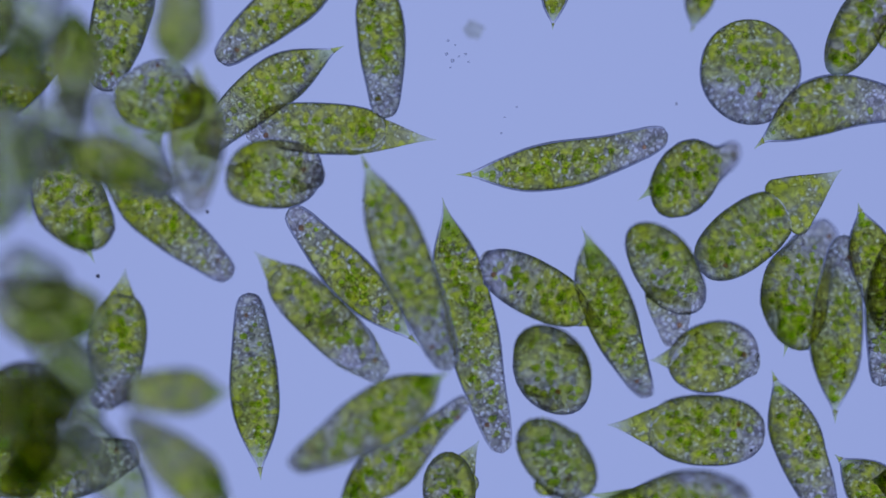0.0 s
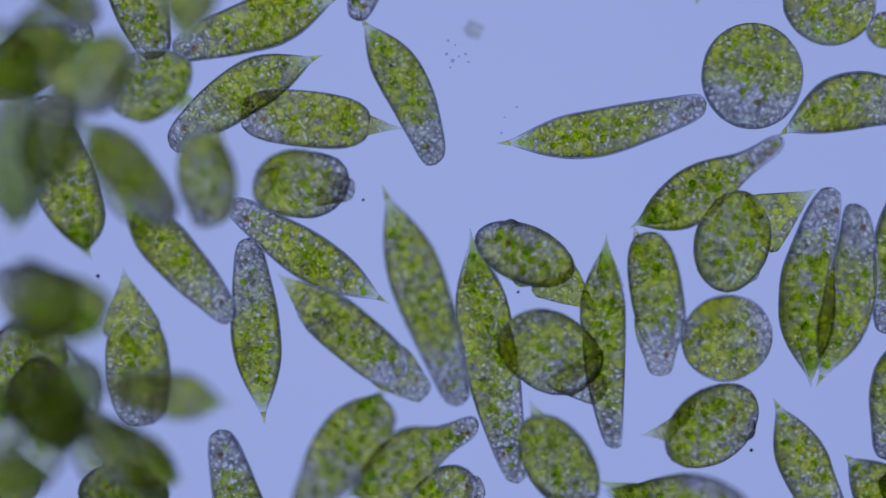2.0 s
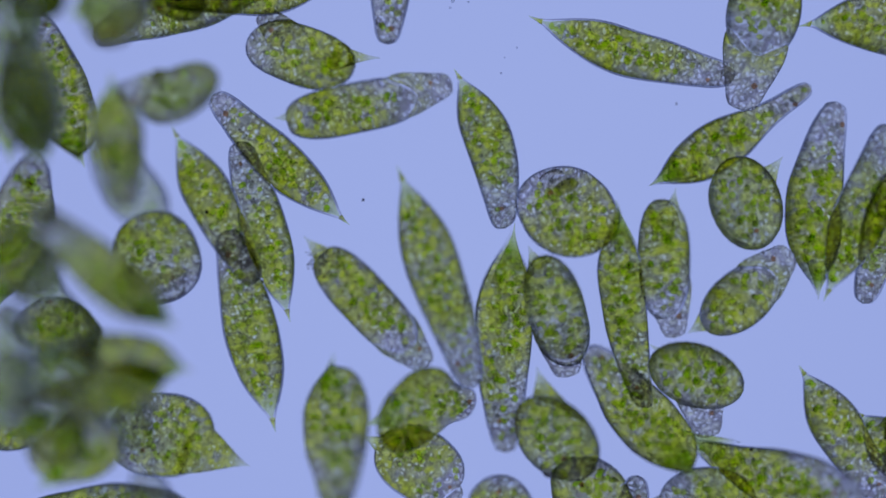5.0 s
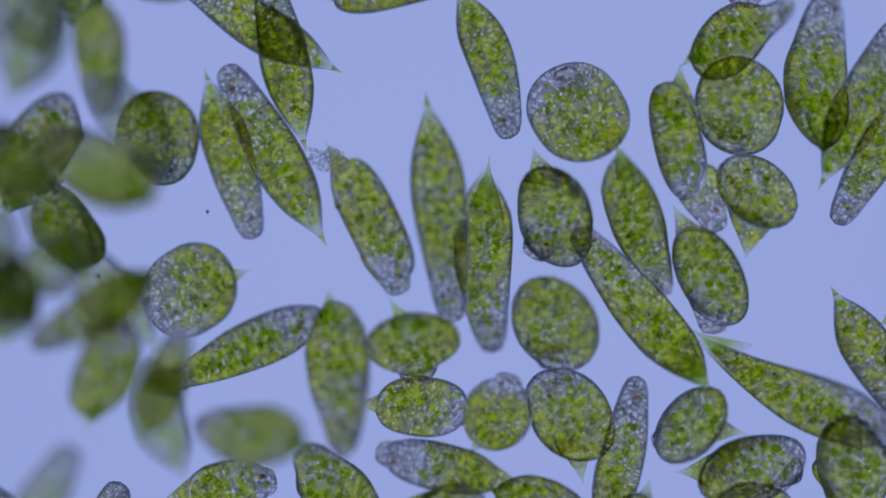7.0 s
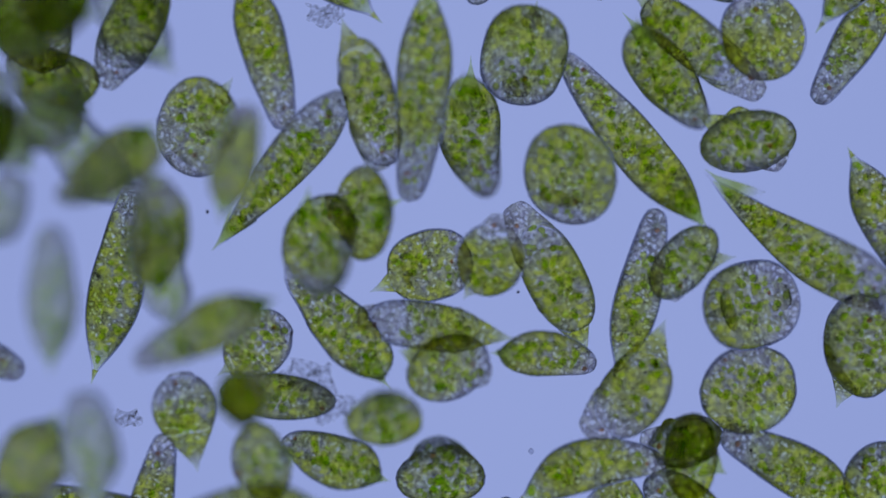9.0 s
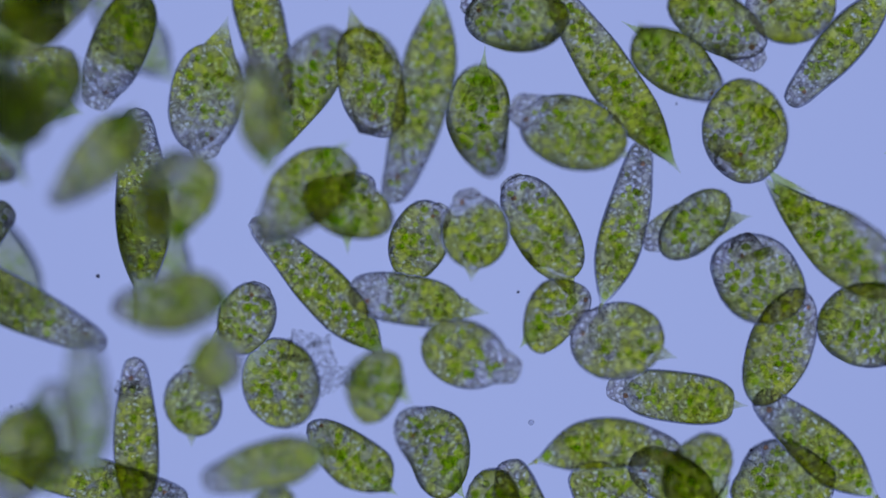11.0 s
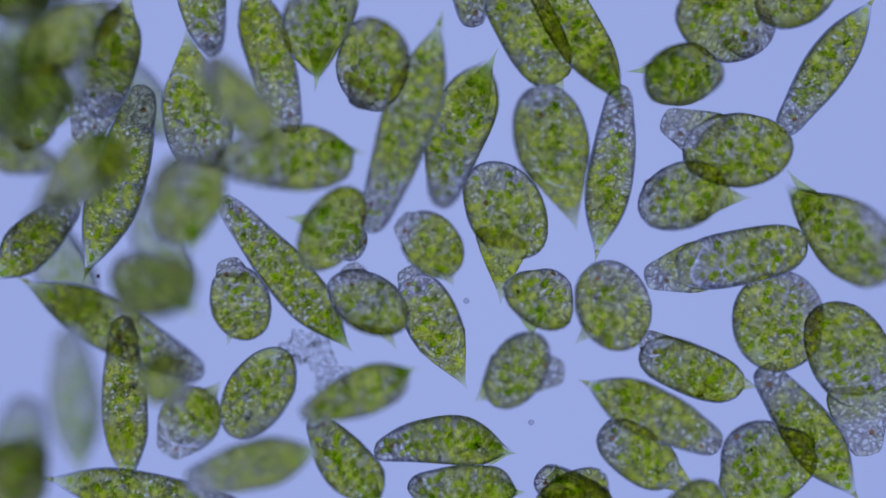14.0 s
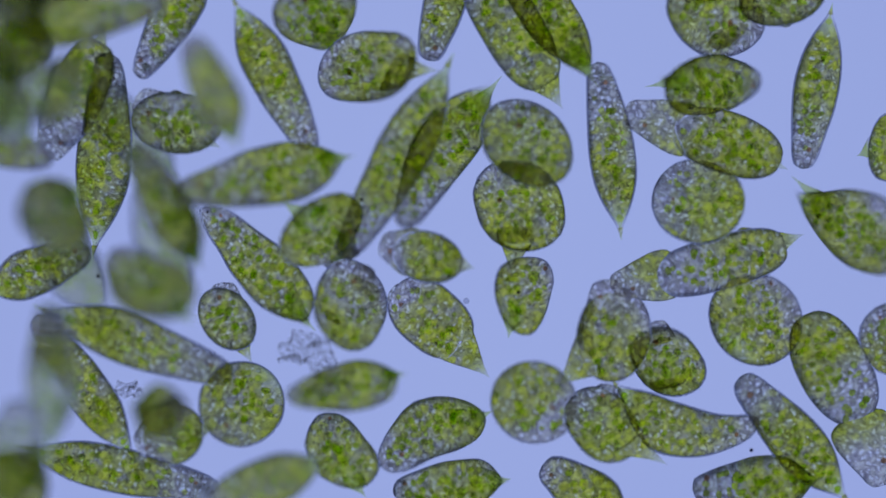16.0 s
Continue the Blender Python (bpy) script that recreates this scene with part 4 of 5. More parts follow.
gourd(54, 40, DARK, [(0, 1060, 1280, 1150, 1130, 1105, 1205, 62), (8.1, 1060, 1010, 1150, 850), (8.5, 1040, 840, 1165, 640, 1120, 770, 58), (9, 1035, 770, 1178, 565),
     (9.5, 1040, 690, 1160, 495, 1112, 625, 62), (9.7, 1045, 710, 1160, 488), (11.8, 1050, 515, 1110, 670, 1080, 588, 78), (12.5, 1050, 500, 1120, 645),
     (13, 1078, 470, 1112, 640, 1095, 553, 82), (13.5, 1065, 468, 1060, 615), (14.2, 1060, 462, 1000, 600, 1085, 540, 72), (14.5, 1060, 465, 985, 605),
     (15.3, 1030, 485, 962, 640, 1055, 565, 68), (16, 1070, 495, 985, 685)], ball=82)
cell("changer", 38, 30, PEAR, [(0, 1045, 1210, 860, 1150), (8.1, 1045, 920, 860, 865), (8.5, 1050, 745, 858, 690), (9.0, 1055, 650, 868, 622), (9.7, 1055, 592, 902, 592), (11.8, 1035, 490, 930, 615), (12.5, 1040, 480, 928, 608), (13.5, 1010, 490, 930, 595), (14.5, 980, 480, 920, 600), (16, 975, 468, 888, 595)])
cell("changer", 46, 5, PEAR, [(0, 770, 1360, 770, 1520), (8.5, 770, 830, 770, 985), (9.0, 775, 770, 780, 925), (9.7, 765, 730, 780, 885), (11.8, 660, 762, 855, 860), (12.5, 658, 750, 860, 850), (13.5, 658, 795, 908, 800), (14.5, 665, 805, 918, 805), (16, 675, 830, 872, 725)], bow=22)
cell("changer", 43, 30, DARK, [(0, 510, 1270, 680, 1370), (8.5, 505, 830, 690, 920), (9, 500, 775, 690, 855), (9.7, 480, 755, 700, 800), (11.8, 600, 752, 695, 915),
     (12.5, 580, 738, 690, 905), (13, 588, 728, 668, 905), (13.5, 555, 735, 672, 905), (14.5, 550, 740, 682, 905), (16, 580, 728, 640, 885)])
cell("changer", 40, 75, HAZE, [(0, 680, 1210, 690, 1330), (8.1, 660, 920, 690, 1040), (8.5, 650, 755, 710, 875), (9.0, 680, 690, 690, 800), (9.7, 660, 632, 685, 758), (11.8, 620, 700, 740, 650), (12.5, 582, 730, 748, 655), (13.5, 545, 730, 742, 658), (14.5, 520, 745, 733, 638), (16, 508, 705, 720, 658)])
cell("changer", 44, 10, SLIM, [(0, 540, 1080, 650, 1250), (7.3, 535, 785, 640, 960), (8.1, 530, 735, 655, 900), (8.5, 520, 550, 678, 765), (9, 512, 470, 690, 692), (9.7, 472, 425, 718, 632),
     (11.8, 432, 362, 668, 642), (12.5, 412, 362, 650, 635), (13.5, 405, 362, 642, 632), (14.5, 372, 335, 606, 615), (15.3, 385, 365, 582, 598), (16, 360, 362, 556, 588)])
gourd(46, 15, DARK, [(0, 490, 1140, 290, 1180, 390, 1160, 48), (7.3, 490, 850, 280, 890), (8.1, 508, 830, 300, 890), (8.5, 515, 660, 345, 735, 452, 690, 50),
     (9, 512, 572, 385, 665, 456, 612, 56), (9.5, 500, 540, 395, 605, 455, 575, 48), (12, 430, 480, 345, 625, 425, 555, 56), (12.5, 430, 470, 370, 625),
     (13, 408, 464, 385, 625, 418, 545, 55), (13.5, 405, 465, 430, 612), (14.2, 400, 455, 390, 610, 420, 535, 55), (14.5, 400, 460, 392, 612, 415, 537, 54),
     (15.3, 395, 478, 430, 637, 398, 540, 50), (16, 395, 500, 446, 642, 402, 565, 48)], ball=60)
gourd(50, 45, HAZE, [(0, 330, 1280, 350, 1400, 338, 1340, 56), (8.1, 325, 905, 345, 1050), (8.5, 325, 735, 345, 885, 335, 805, 58), (9, 318, 658, 350, 835, 326, 722, 58),
     (9.5, 330, 632, 365, 765, 336, 690, 58), (9.7, 335, 628, 345, 765), (11.8, 355, 655, 335, 805), (12, 355, 660, 335, 805, 350, 732, 50), (13, 340, 812, 368, 662, 352, 737, 52),
     (14.2, 285, 802, 395, 680, 332, 745, 56), (15.3, 262, 800, 385, 725, 312, 760, 56), (16, 240, 790, 385, 755)], ball=60)
cell("changer", 42, 25, ROUND, [(0, 590, 1250, 400, 1230), (8.5, 590, 785, 395, 760), (9.0, 595, 712, 388, 692), (9.7, 590, 685, 410, 650), (11.8, 530, 745, 460, 625), (12.5, 500, 758, 485, 612), (13.5, 455, 782, 475, 608), (14.5, 405, 775, 492, 618), (16, 370, 765, 485, 665)])
cell("spindle", 47, 0, SHARP, [(0, 210, 1170, 100, 1500), (5.2, 220, 960, 90, 1290), (7.3, 210, 860, 80, 1190), (8.1, 210, 800, 80, 1130), (8.5, 210, 565, 70, 905), (9.0, 240, 330, 163, 672), (9.7, 248, 245, 232, 592), (11.8, 238, 185, 262, 505), (12.5, 268, 185, 168, 535), (13.5, 280, 158, 146, 500), (14.5, 235, 140, 146, 500), (16, 190, 115, 165, 440)], bow=-6)

# the deep, hazy heap at the dark edge
cell("changer", 44, 130, HAZE, [(0, 150, 960, 60, 1080), (4.6, 170, 820, 70, 960), (5.2, 160, 640, 80, 810), (7.3, 205, 550, 172, 775), (8.1, 270, 545, 228, 775), (8.5, 262, 395, 260, 605),
     (9, 262, 310, 285, 530), (9.7, 262, 262, 310, 465), (11.8, 305, 272, 330, 435), (12.5, 320, 282, 350, 435), (13, 330, 295, 355, 438), (13.5, 300, 280, 345, 445),
     (14.5, 285, 282, 362, 458), (16, 235, 255, 355, 475)])
gourd(54, 32, DARK, [(0, 245, 800, -30, 865, 110, 835, 54), (1.5, 170, 830, 280, 910, 215, 880, 62), (3.5, 190, 830, 330, 920), (5, 215, 800, 442, 825, 285, 770, 76),
     (7.4, 290, 560, 437, 455, 345, 500, 80), (8.5, 300, 395, 403, 243, 340, 325, 76), (9, 320, 305, 412, 138, 350, 225, 76), (9.5, 325, 240, 440, 72, 352, 150, 72),
     (11.8, 385, 300, 363, 20, 370, 185, 62), (14.2, 350, 285, 326, 55, 347, 215, 62), (15.3, 255, 212, 415, 245, 335, 230, 56), (16, 240, 172, 390, 262, 312, 218, 60)], ball=80)
gourd(52, 40, DARK, [(0, 180, 725, 222, 475, 205, 620, 50), (0.8, 140, 735, 228, 475), (1.5, 190, 755, 215, 470), (2.5, 288, 746, 220, 480, 273, 660, 60),
     (4, 330, 655, 245, 508, 283, 612, 70), (5, 310, 530, 250, 382, 278, 456, 76), (7.4, 250, 310, 300, 165, 278, 240, 75), (8.5, 150, 182, 300, 35, 260, 95, 66),
     (9, 180, 155, 290, -60, 235, 48, 50), (9.7, 178, 160, 280, -60), (11.8, 155, 212, 250, -20), (12.5, 155, 215, 250, -30), (13.5, 170, 240, 250, -30), (14.5, 122, 270, 215, -10),
     (16, 82, 280, 190, 50)], ball=76)
cell("spindle", 42, 40, SLIM, [(0, 412, 492, 163, 292), (1.5, 410, 545, 180, 312), (2.5, 432, 608, 208, 338), (3.5, 480, 635, 238, 388), (4, 440, 600, 298, 362), (4.6, 435, 565, 306, 338),
     (5, 440, 480, 315, 245), (5.2, 440, 410, 318, 172), (7.3, 455, 462, 365, 115), (8.1, 475, 470, 405, 165), (8.5, 515, 305, 405, -5), (9, 505, 225, 425, -70), (9.7, 508, 155, 430, -100),
     (11.8, 492, 190, 425, -80), (12.5, 502, 210, 420, -80), (13.5, 508, 210, 425, -70), (14.5, 525, 262, 440, -40), (15.3, 530, 250, 430, -24), (16, 552, 270, 408, -10)])
cell("changer", 42, 25, SHARP, [(0, 330, 1000, 0, 980), (4.6, 350, 1010, 20, 990), (5, 360, 910, 30, 890), (5.2, 375, 840, 40, 822), (6.2, 480, 640, 150, 740), (7.3, 605, 515, 272, 690),
     (8.1, 635, 445, 345, 705), (8.5, 625, 252, 355, 525), (9, 608, 162, 375, 445), (9.7, 600, 100, 390, 368), (11.8, 575, 20, 520, 248), (12.5, 570, -20, 530, 205), (13, 592, -34, 526, 200),
     (13.5, 575, -50, 538, 195), (14.5, 565, -60, 585, 130), (16, 540, -40, 600, 105)], form=CLUB)
cell("changer", 44, 60, HAZE, [(0, 60, 665, 50, 855), (1.5, 70, 635, 60, 805), (3.5, 110, 618, 85, 805), (4.6, 110, 625, 80, 760), (5, 100, 525, 90, 670), (5.2, 95, 455, 70, 590),
     (7.3, 85, 320, 150, 495), (8.1, 75, 322, 155, 475), (8.5, 55, 165, 175, 298), (9, 25, 85, 155, 205), (9.7, 15, 85, 165, 140), (11.8, 15, 140, 128, 250), (12.5, 0, 165, 128, 238),
     (13.5, 5, 190, 142, 232), (14.5, 0, 170, 125, 190), (16, 10, 0, 10, 165)])
cell("changer", 50, 30, SLIM, [(0, 55, 635, -10, 830), (1.5, 40, 590, -20, 780), (3.5, 110, 435, 0, 760), (4.6, 95, 350, -20, 640), (5, 60, 270, -10, 560), (5.2, 50, 220, -10, 520),
     (7.3, 115, 170, 5, 400), (8.1, 130, 145, 0, 370), (8.5, 115, 20, -30, 200), (9, 120, -10, -40, 90), (9.7, 110, -60, -60, 30), (16, 80, -120, -80, -40)])
cell("changer", 48, 170, SOFT, [(0, -20, 500, 185, 605), (1.5, -30, 460, 180, 580), (3.5, 60, 530, 240, 660), (4.6, 55, 505, 335, 692), (5.0, 55, 368, 312, 582), (5.2, 55, 295, 308, 512), (7.3, 85, 230, 275, 370), (8.1, 80, 230, 200, 320), (8.5, 70, 60, 200, 150), (9.0, 40, -40, 180, 50), (16, 30, -100, 170, -10)])
cell("changer", 44, 150, HAZE, [(0, 225, 740, 415, 885), (1.5, 125, 738, 335, 855), (3.5, 135, 730, 315, 845), (4.6, 85, 782, 325, 760), (5.0, 55, 702, 310, 660), (5.2, 55, 640, 312, 592), (7.3, 55, 625, 275, 475), (8.1, 110, 628, 275, 472), (8.5, 120, 460, 275, 292), (9.0, 110, 358, 275, 212), (9.7, 100, 285, 275, 165), (11.8, 100, 412, 215, 195), (12.5, 45, 440, 200, 235), (13.5, 70, 400, 200, 230), (14.5, 90, 360, 200, 200), (16, 40, 400, 160, 320)])
cell("spindle", 33, 90, "pale clear spindle cell with few green bodies, half hidden", [(0, -100, 850, -240, 820), (9.7, -60, 330, -200, 300), (11.8, 70, 290, -60, 250), (12.5, 78, 290, -60, 258), (13.5, 90, 297, -55, 268), (14.5, 122, 285, -60, 250), (16, 95, 285, -60, 245)])
cell("spindle", 42, 30, SLIM, [(0, -60, 900, -180, 1060), (9.7, -40, 380, -160, 500), (11.8, 40, 370, -100, 500), (12.5, 60, 345, -60, 500), (13.5, 122, 340, -10, 495), (14.5, 142, 370, -20, 505), (16, 192, 428, -70, 535)])
cell("spindle", 45, 60, SHARP, [(0, 20, 1200, -280, 1060), (9.7, 20, 600, -280, 470), (11.8, 260, 610, -40, 455), (12.5, 335, 645, -25, 503), (13.5, 355, 655, 15, 488),
     (14.5, 365, 675, 40, 488), (15.3, 360, 692, 48, 510), (16, 405, 665, 65, 543)])
cell("spindle", 40, 25, SLIM, [(0, 300, 1400, 250, 1690), (8.5, 300, 870, 240, 1160), (9, 290, 785, 235, 1060), (9.7, 265, 712, 248, 1000), (11.8, 222, 608, 242, 890),
     (12.5, 225, 578, 240, 885), (13.5, 235, 555, 230, 885), (14.5, 198, 585, 222, 850), (15.3, 80, 608, 285, 858), (16, 60, 555, 245, 822)])
cell("spindle", 40, 20, SHARP, [(0, 340, 1460, -20, 1400), (9.7, 340, 880, -40, 830), (11.8, 330, 890, -30, 790), (12.5, 378, 875, 5, 798), (13.5, 400, 905, 75, 818), (14.5, 440, 905, 100, 878), (16, 366, 865, 45, 798)])
cell("spindle", 43, 100, SOFT, [(0, 340, 1440, 580, 1420), (9.0, 330, 910, 580, 890), (9.7, 330, 860, 585, 830), (11.8, 390, 845, 600, 770), (12.5, 372, 855, 608, 775), (13.5, 345, 858, 590, 785), (14.5, 305, 852, 568, 798), (16, 365, 895, 575, 815)])
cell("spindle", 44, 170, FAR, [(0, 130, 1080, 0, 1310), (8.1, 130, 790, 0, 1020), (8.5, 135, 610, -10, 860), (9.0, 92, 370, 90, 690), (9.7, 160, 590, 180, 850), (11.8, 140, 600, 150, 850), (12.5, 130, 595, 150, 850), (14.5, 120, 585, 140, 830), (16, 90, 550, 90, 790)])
cell("spindle", 60, 140, SOFT, [(0, 20, 1460, 100, 1290), (8.5, 10, 1000, 95, 815), (9.0, 10, 910, 102, 730), (9.7, 0, 860, 40, 620), (11.8, 20, 900, 90, 760), (12.5, 0, 900, 40, 790), (16, -20, 940, 60, 800)])
cell("changer", 46, 150, HAZE, [(0, 340, 1060, 540, 1100), (7.3, 345, 745, 560, 795), (8.1, 290, 845, 518, 738), (8.5, 270, 692, 515, 570), (9.0, 240, 645, 490, 528), (9.7, 230, 590, 460, 480), (11.8, 185, 510, 395, 560), (12.5, 195, 490, 365, 562), (13.5, 200, 470, 355, 562), (14.5, 215, 440, 350, 555), (16, 200, 440, 342, 575)])
gourd(44, 100, HAZE, [(0, 345, 375, 350, 105, 348, 240, 50), (1.5, 358, 415, 376, 200, 366, 315, 50), (2.5, 360, 394, 396, 212, 366, 318, 62), (3.5, 320, 360, 410, 250),
     (4, 315, 345, 400, 240, 345, 290, 74), (4.6, 240, 295, 393, 260), (5, 205, 165, 382, 165, 318, 165, 55), (5.2, 195, 88, 378, 100), (6.2, 180, -60, 380, -40)], ball=74)
cell("changer", 46, 60, DARK, [(0, 295, 105, 270, 265), (0.8, 272, 252, 300, 108), (1.5, 205, 85, 310, 235), (3.5, 285, 175, 340, 75), (4.6, 270, 110, 330, 20), (5.2, 260, -60, 330, -150)])
cell("spindle", 48, 20, SLIM, [(0, 105, 75, -60, 215), (1.5, 135, 65, -50, 185), (3.5, 195, 12, -30, 145), (4.6, 205, -5, -30, 100), (5.2, 200, -180, -30, -60)])
cell("changer", 46, 160, HAZE, [(0, 130, 215, 130, 10), (1.5, 150, 210, 120, 50), (3.5, 255, 130, 105, 110), (4.6, 262, 110, 115, 110), (5.2, 260, -60, 115, -50)])
cell("spindle", 44, 130, SOFT, [(0, 295, 325, 105, 258), (1.5, 305, 370, 145, 235), (3.5, 255, 385, 185, 195), (4.6, 222, 465, 178, 205), (5.0, 222, 372, 195, 125), (5.2, 222, 292, 188, 60), (7.3, 185, 212, 158, -30), (8.1, 190, 192, 168, -40), (8.5, 190, 20, 170, -210)])
cell("spindle", 55, 165, FAR, [(0, 10, 190, 0, 430), (1.5, 30, 180, 10, 420), (3.5, 50, 165, 70, 405), (4.6, 40, 180, 60, 380), (5.2, 40, 0, 60, 200), (7.3, 110, -20, 10, 185), (8.1, 110, -30, 0, 175), (8.5, 100, -200, 0, 0)])
cell("spindle", 40, 150, SOFT, [(0, 210, 692, 402, 695), (1.5, 205, 688, 405, 715), (3.5, 215, 680, 372, 710), (4.6, 170, 680, 340, 700), (5.2, 150, 560, 300, 600), (7.3, 350, 650, 240, 800), (8.1, 420, 520, 300, 700), (8.5, 440, 270, 360, 480), (9.0, 440, 180, 390, 400), (9.7, 460, 110, 410, 300), (11.8, 440, 100, 520, 300), (12.5, 410, 100, 520, 285), (13.5, 385, 110, 502, 300), (14.5, 355, 105, 485, 240), (16, 340, 78, 418, 250)])
cell("changer", 50, 25, DARK, [(0, 90, 238, 158, 470), (0.8, 85, 210, 108, 497), (1.5, 82, 190, 132, 485), (2.5, 75, 148, 184, 442), (3.5, 78, 112, 187, 445), (4.6, 62, 92, 140, 408),
     (5, 60, 15, 146, 300), (5.2, 95, -65, 132, 220), (7.3, 95, -200, 132, 60)])
gourd(44, 35, PEAR, [(0, 575, 312, 395, 298, 485, 308, 62), (0.8, 568, 332, 405, 300, 485, 318, 64), (1.5, 575, 372, 420, 293, 515, 325, 62), (2.5, 656, 278, 478, 310, 550, 327, 60),
     (3.5, 728, 310, 456, 328), (4, 758, 312, 450, 320, 580, 315, 52), (4.6, 790, 283, 462, 302), (5, 800, 148, 485, 210, 625, 192, 46), (5.2, 845, 52, 502, 135), (7.3, 900, -90, 560, -10)], ball=64)
gourd(43, 10, PEAR, [(0, 434, 232, 772, 248, 570, 228, 46), (0.8, 432, 222, 745, 240, 560, 220, 46), (1.5, 436, 195, 728, 240), (2.5, 425, 202, 704, 216, 530, 210, 52),
     (3.5, 436, 190, 690, 222), (4, 438, 185, 682, 224, 513, 212, 58), (4.6, 446, 125, 678, 213), (5, 462, 20, 673, 103, 532, 98, 54), (5.2, 470, -50, 662, 18)], ball=60)
cell("spindle", 45, -5, SLIM, [(0, 362, 262, 600, 88), (1.5, 300, 278, 588, 93), (2.5, 286, 252, 572, 93), (3.5, 242, 240, 532, 112), (4, 215, 208, 515, 117), (4.6, 195, 205, 465, 113),
     (5, 175, 65, 464, 0), (5.2, 185, 15, 405, -90)], bow=-20)
cell("spindle", 52, -10, SHARP, [(0, 180, 170, 250, -120), (1.5, 270, 110, 190, -130), (3.5, 290, 55, 240, -200), (5.2, 290, -100, 240, -350)])
cell("spindle", 46, 5, SLIM, [(0, 395, 100, 620, -90), (1.5, 320, 88, 600, -30), (3.5, 285, 92, 612, 66), (4, 290, 80, 607, 95), (4.6, 292, 92, 612, 72), (5, 290, -10, 610, -30),
     (5.2, 280, -85, 610, -100)])
cell("spindle", 42, 10, SLIM, [(0, 682, 205, 655, -80, 6), (0.8, 715, 262, 646, -30, 11), (1.5, 778, 280, 635, 18, 16), (2.5, 768, 302, 634, 40, 17), (3.5, 820, 355, 658, 92, 18),
     (4, 860, 405, 703, 160, 26), (4.6, 892, 465, 765, 192, 26), (5, 892, 400, 805, 127, 20), (5.2, 902, 343, 805, 78, 18), (7.3, 902, 241, 805, -25, 14), (8.1, 855, 245, 808, -35, 14),
     (8.5, 845, 78, 820, -190, 14)])
cell("spindle", 42, 130, SOFT, [(0, 30, -40, -60, 120), (1.5, 120, 20, 0, -60), (3.5, 250, 60, 230, -120), (5.2, 260, -120, 240, -300)])
cell("changer", 46, 0, ROUND, [(0, 1570, -40, 1472, 133), (0.8, 1530, -60, 1476, 108), (1.5, 1520, -60, 1447, 78), (2.5, 1460, -92, 1445, 76), (3.5, 1460, -60, 1460, 80),
     (4.6, 1460, -75, 1460, 70), (5.2, 1460, -240, 1460, -100)])
cell("spindle", 28, 60, SOFT, [(0, 1262, -110, 1224, 58), (1.5, 1260, -150, 1230, 25), (3.5, 1260, -200, 1240, -30)])
cell("spindle", 26, 0, SLIM, [(0, 988, -120, 978, 55), (1.5, 990, -190, 980, -20), (16, 990, -800, 980, -640)])
cell("spindle", 37, 20, SLIM, [(0, 640, -120, 700, -330), (1.5, 630, 10, 690, -200), (2.5, 637, 47, 690, -165), (3.5, 650, 95, 690, -130), (4.6, 680, 170, 695, -70), (5, 685, 82, 700, -160),
     (5.2, 680, 20, 700, -220)])
cell("changer", 24, 20, ROUND, [(0, 1580, 20, 1580, 90), (1.5, 1568, 20, 1568, 88), (3.5, 1575, 20, 1575, 85), (4.6, 1590, 0, 1590, 70)])
cell("spindle", 42, 5, SLIM, [(0, 1570, 560, 1525, 385), (1.5, 1560, 820, 1590, 560), (3.5, 1590, 850, 1610, 600), (5.2, 1700, 700, 1720, 450)])
cell("spindle", 46, 5, SLIM, [(0, 1640, 950, 1470, 798), (1.5, 1640, 960, 1475, 803), (2.5, 1640, 950, 1508, 800), (3.5, 1650, 960, 1520, 818), (4.6, 1650, 960, 1510, 822),
     (5, 1660, 870, 1520, 732), (5.2, 1670, 800, 1530, 668), (7.3, 1800, 700, 1660, 560)])
cell("changer", 36, 25, SHARP, [(0, -70, 850, 90, 830), (4.6, -80, 850, 90, 840), (5.0, -80, 775, 102, 743), (5.2, -80, 705, 102, 680), (7.3, -140, 590, 40, 480), (9.0, -120, 250, 20, 210), (16, -160, 200, -20, 150)])
cell("changer", 46, 120, HAZE, [(0, -200, 600, -400, 720), (8.5, -100, 60, -250, 160), (9.7, 150, -60, -80, 60), (11.8, 190, -10, -20, 120), (12.5, 200, -10, -10, 135), (13.5, 210, 30, 5, 128), (14.5, 225, 0, 5, 118), (16, 290, 5, 0, 62)])
cell("changer", 42, 30, SLIM, [(0, 330, -400, 270, -540), (8.1, 330, -400, 270, -540), (9.7, 330, -260, 270, -400), (11.8, 340, -10, 280, -180), (12.5, 362, 38, 300, -160),
     (13.5, 392, 75, 330, -140), (14.5, 370, 122, 375, -100), (15.3, 350, 102, 372, -88), (16, 245, 138, 370, -70)])
cell("spindle", 38, 10, SLIM, [(0, 830, -300, 800, -530), (8.1, 830, -300, 800, -530), (11.8, 850, -200, 830, -400), (13.5, 850, 20, 830, -200), (14.5, 825, 68, 800, -120), (16, 758, 108, 815, -100)])
cell("changer", 40, 10, PEAR, [(0, 1080, 1480, 1030, 1380), (9.7, 1030, 865, 1180, 865), (11.8, 1090, 920, 1032, 800), (12.5, 1090, 910, 1018, 792), (13.5, 1050, 930, 978, 805), (16, 1030, 1000, 960, 900)])
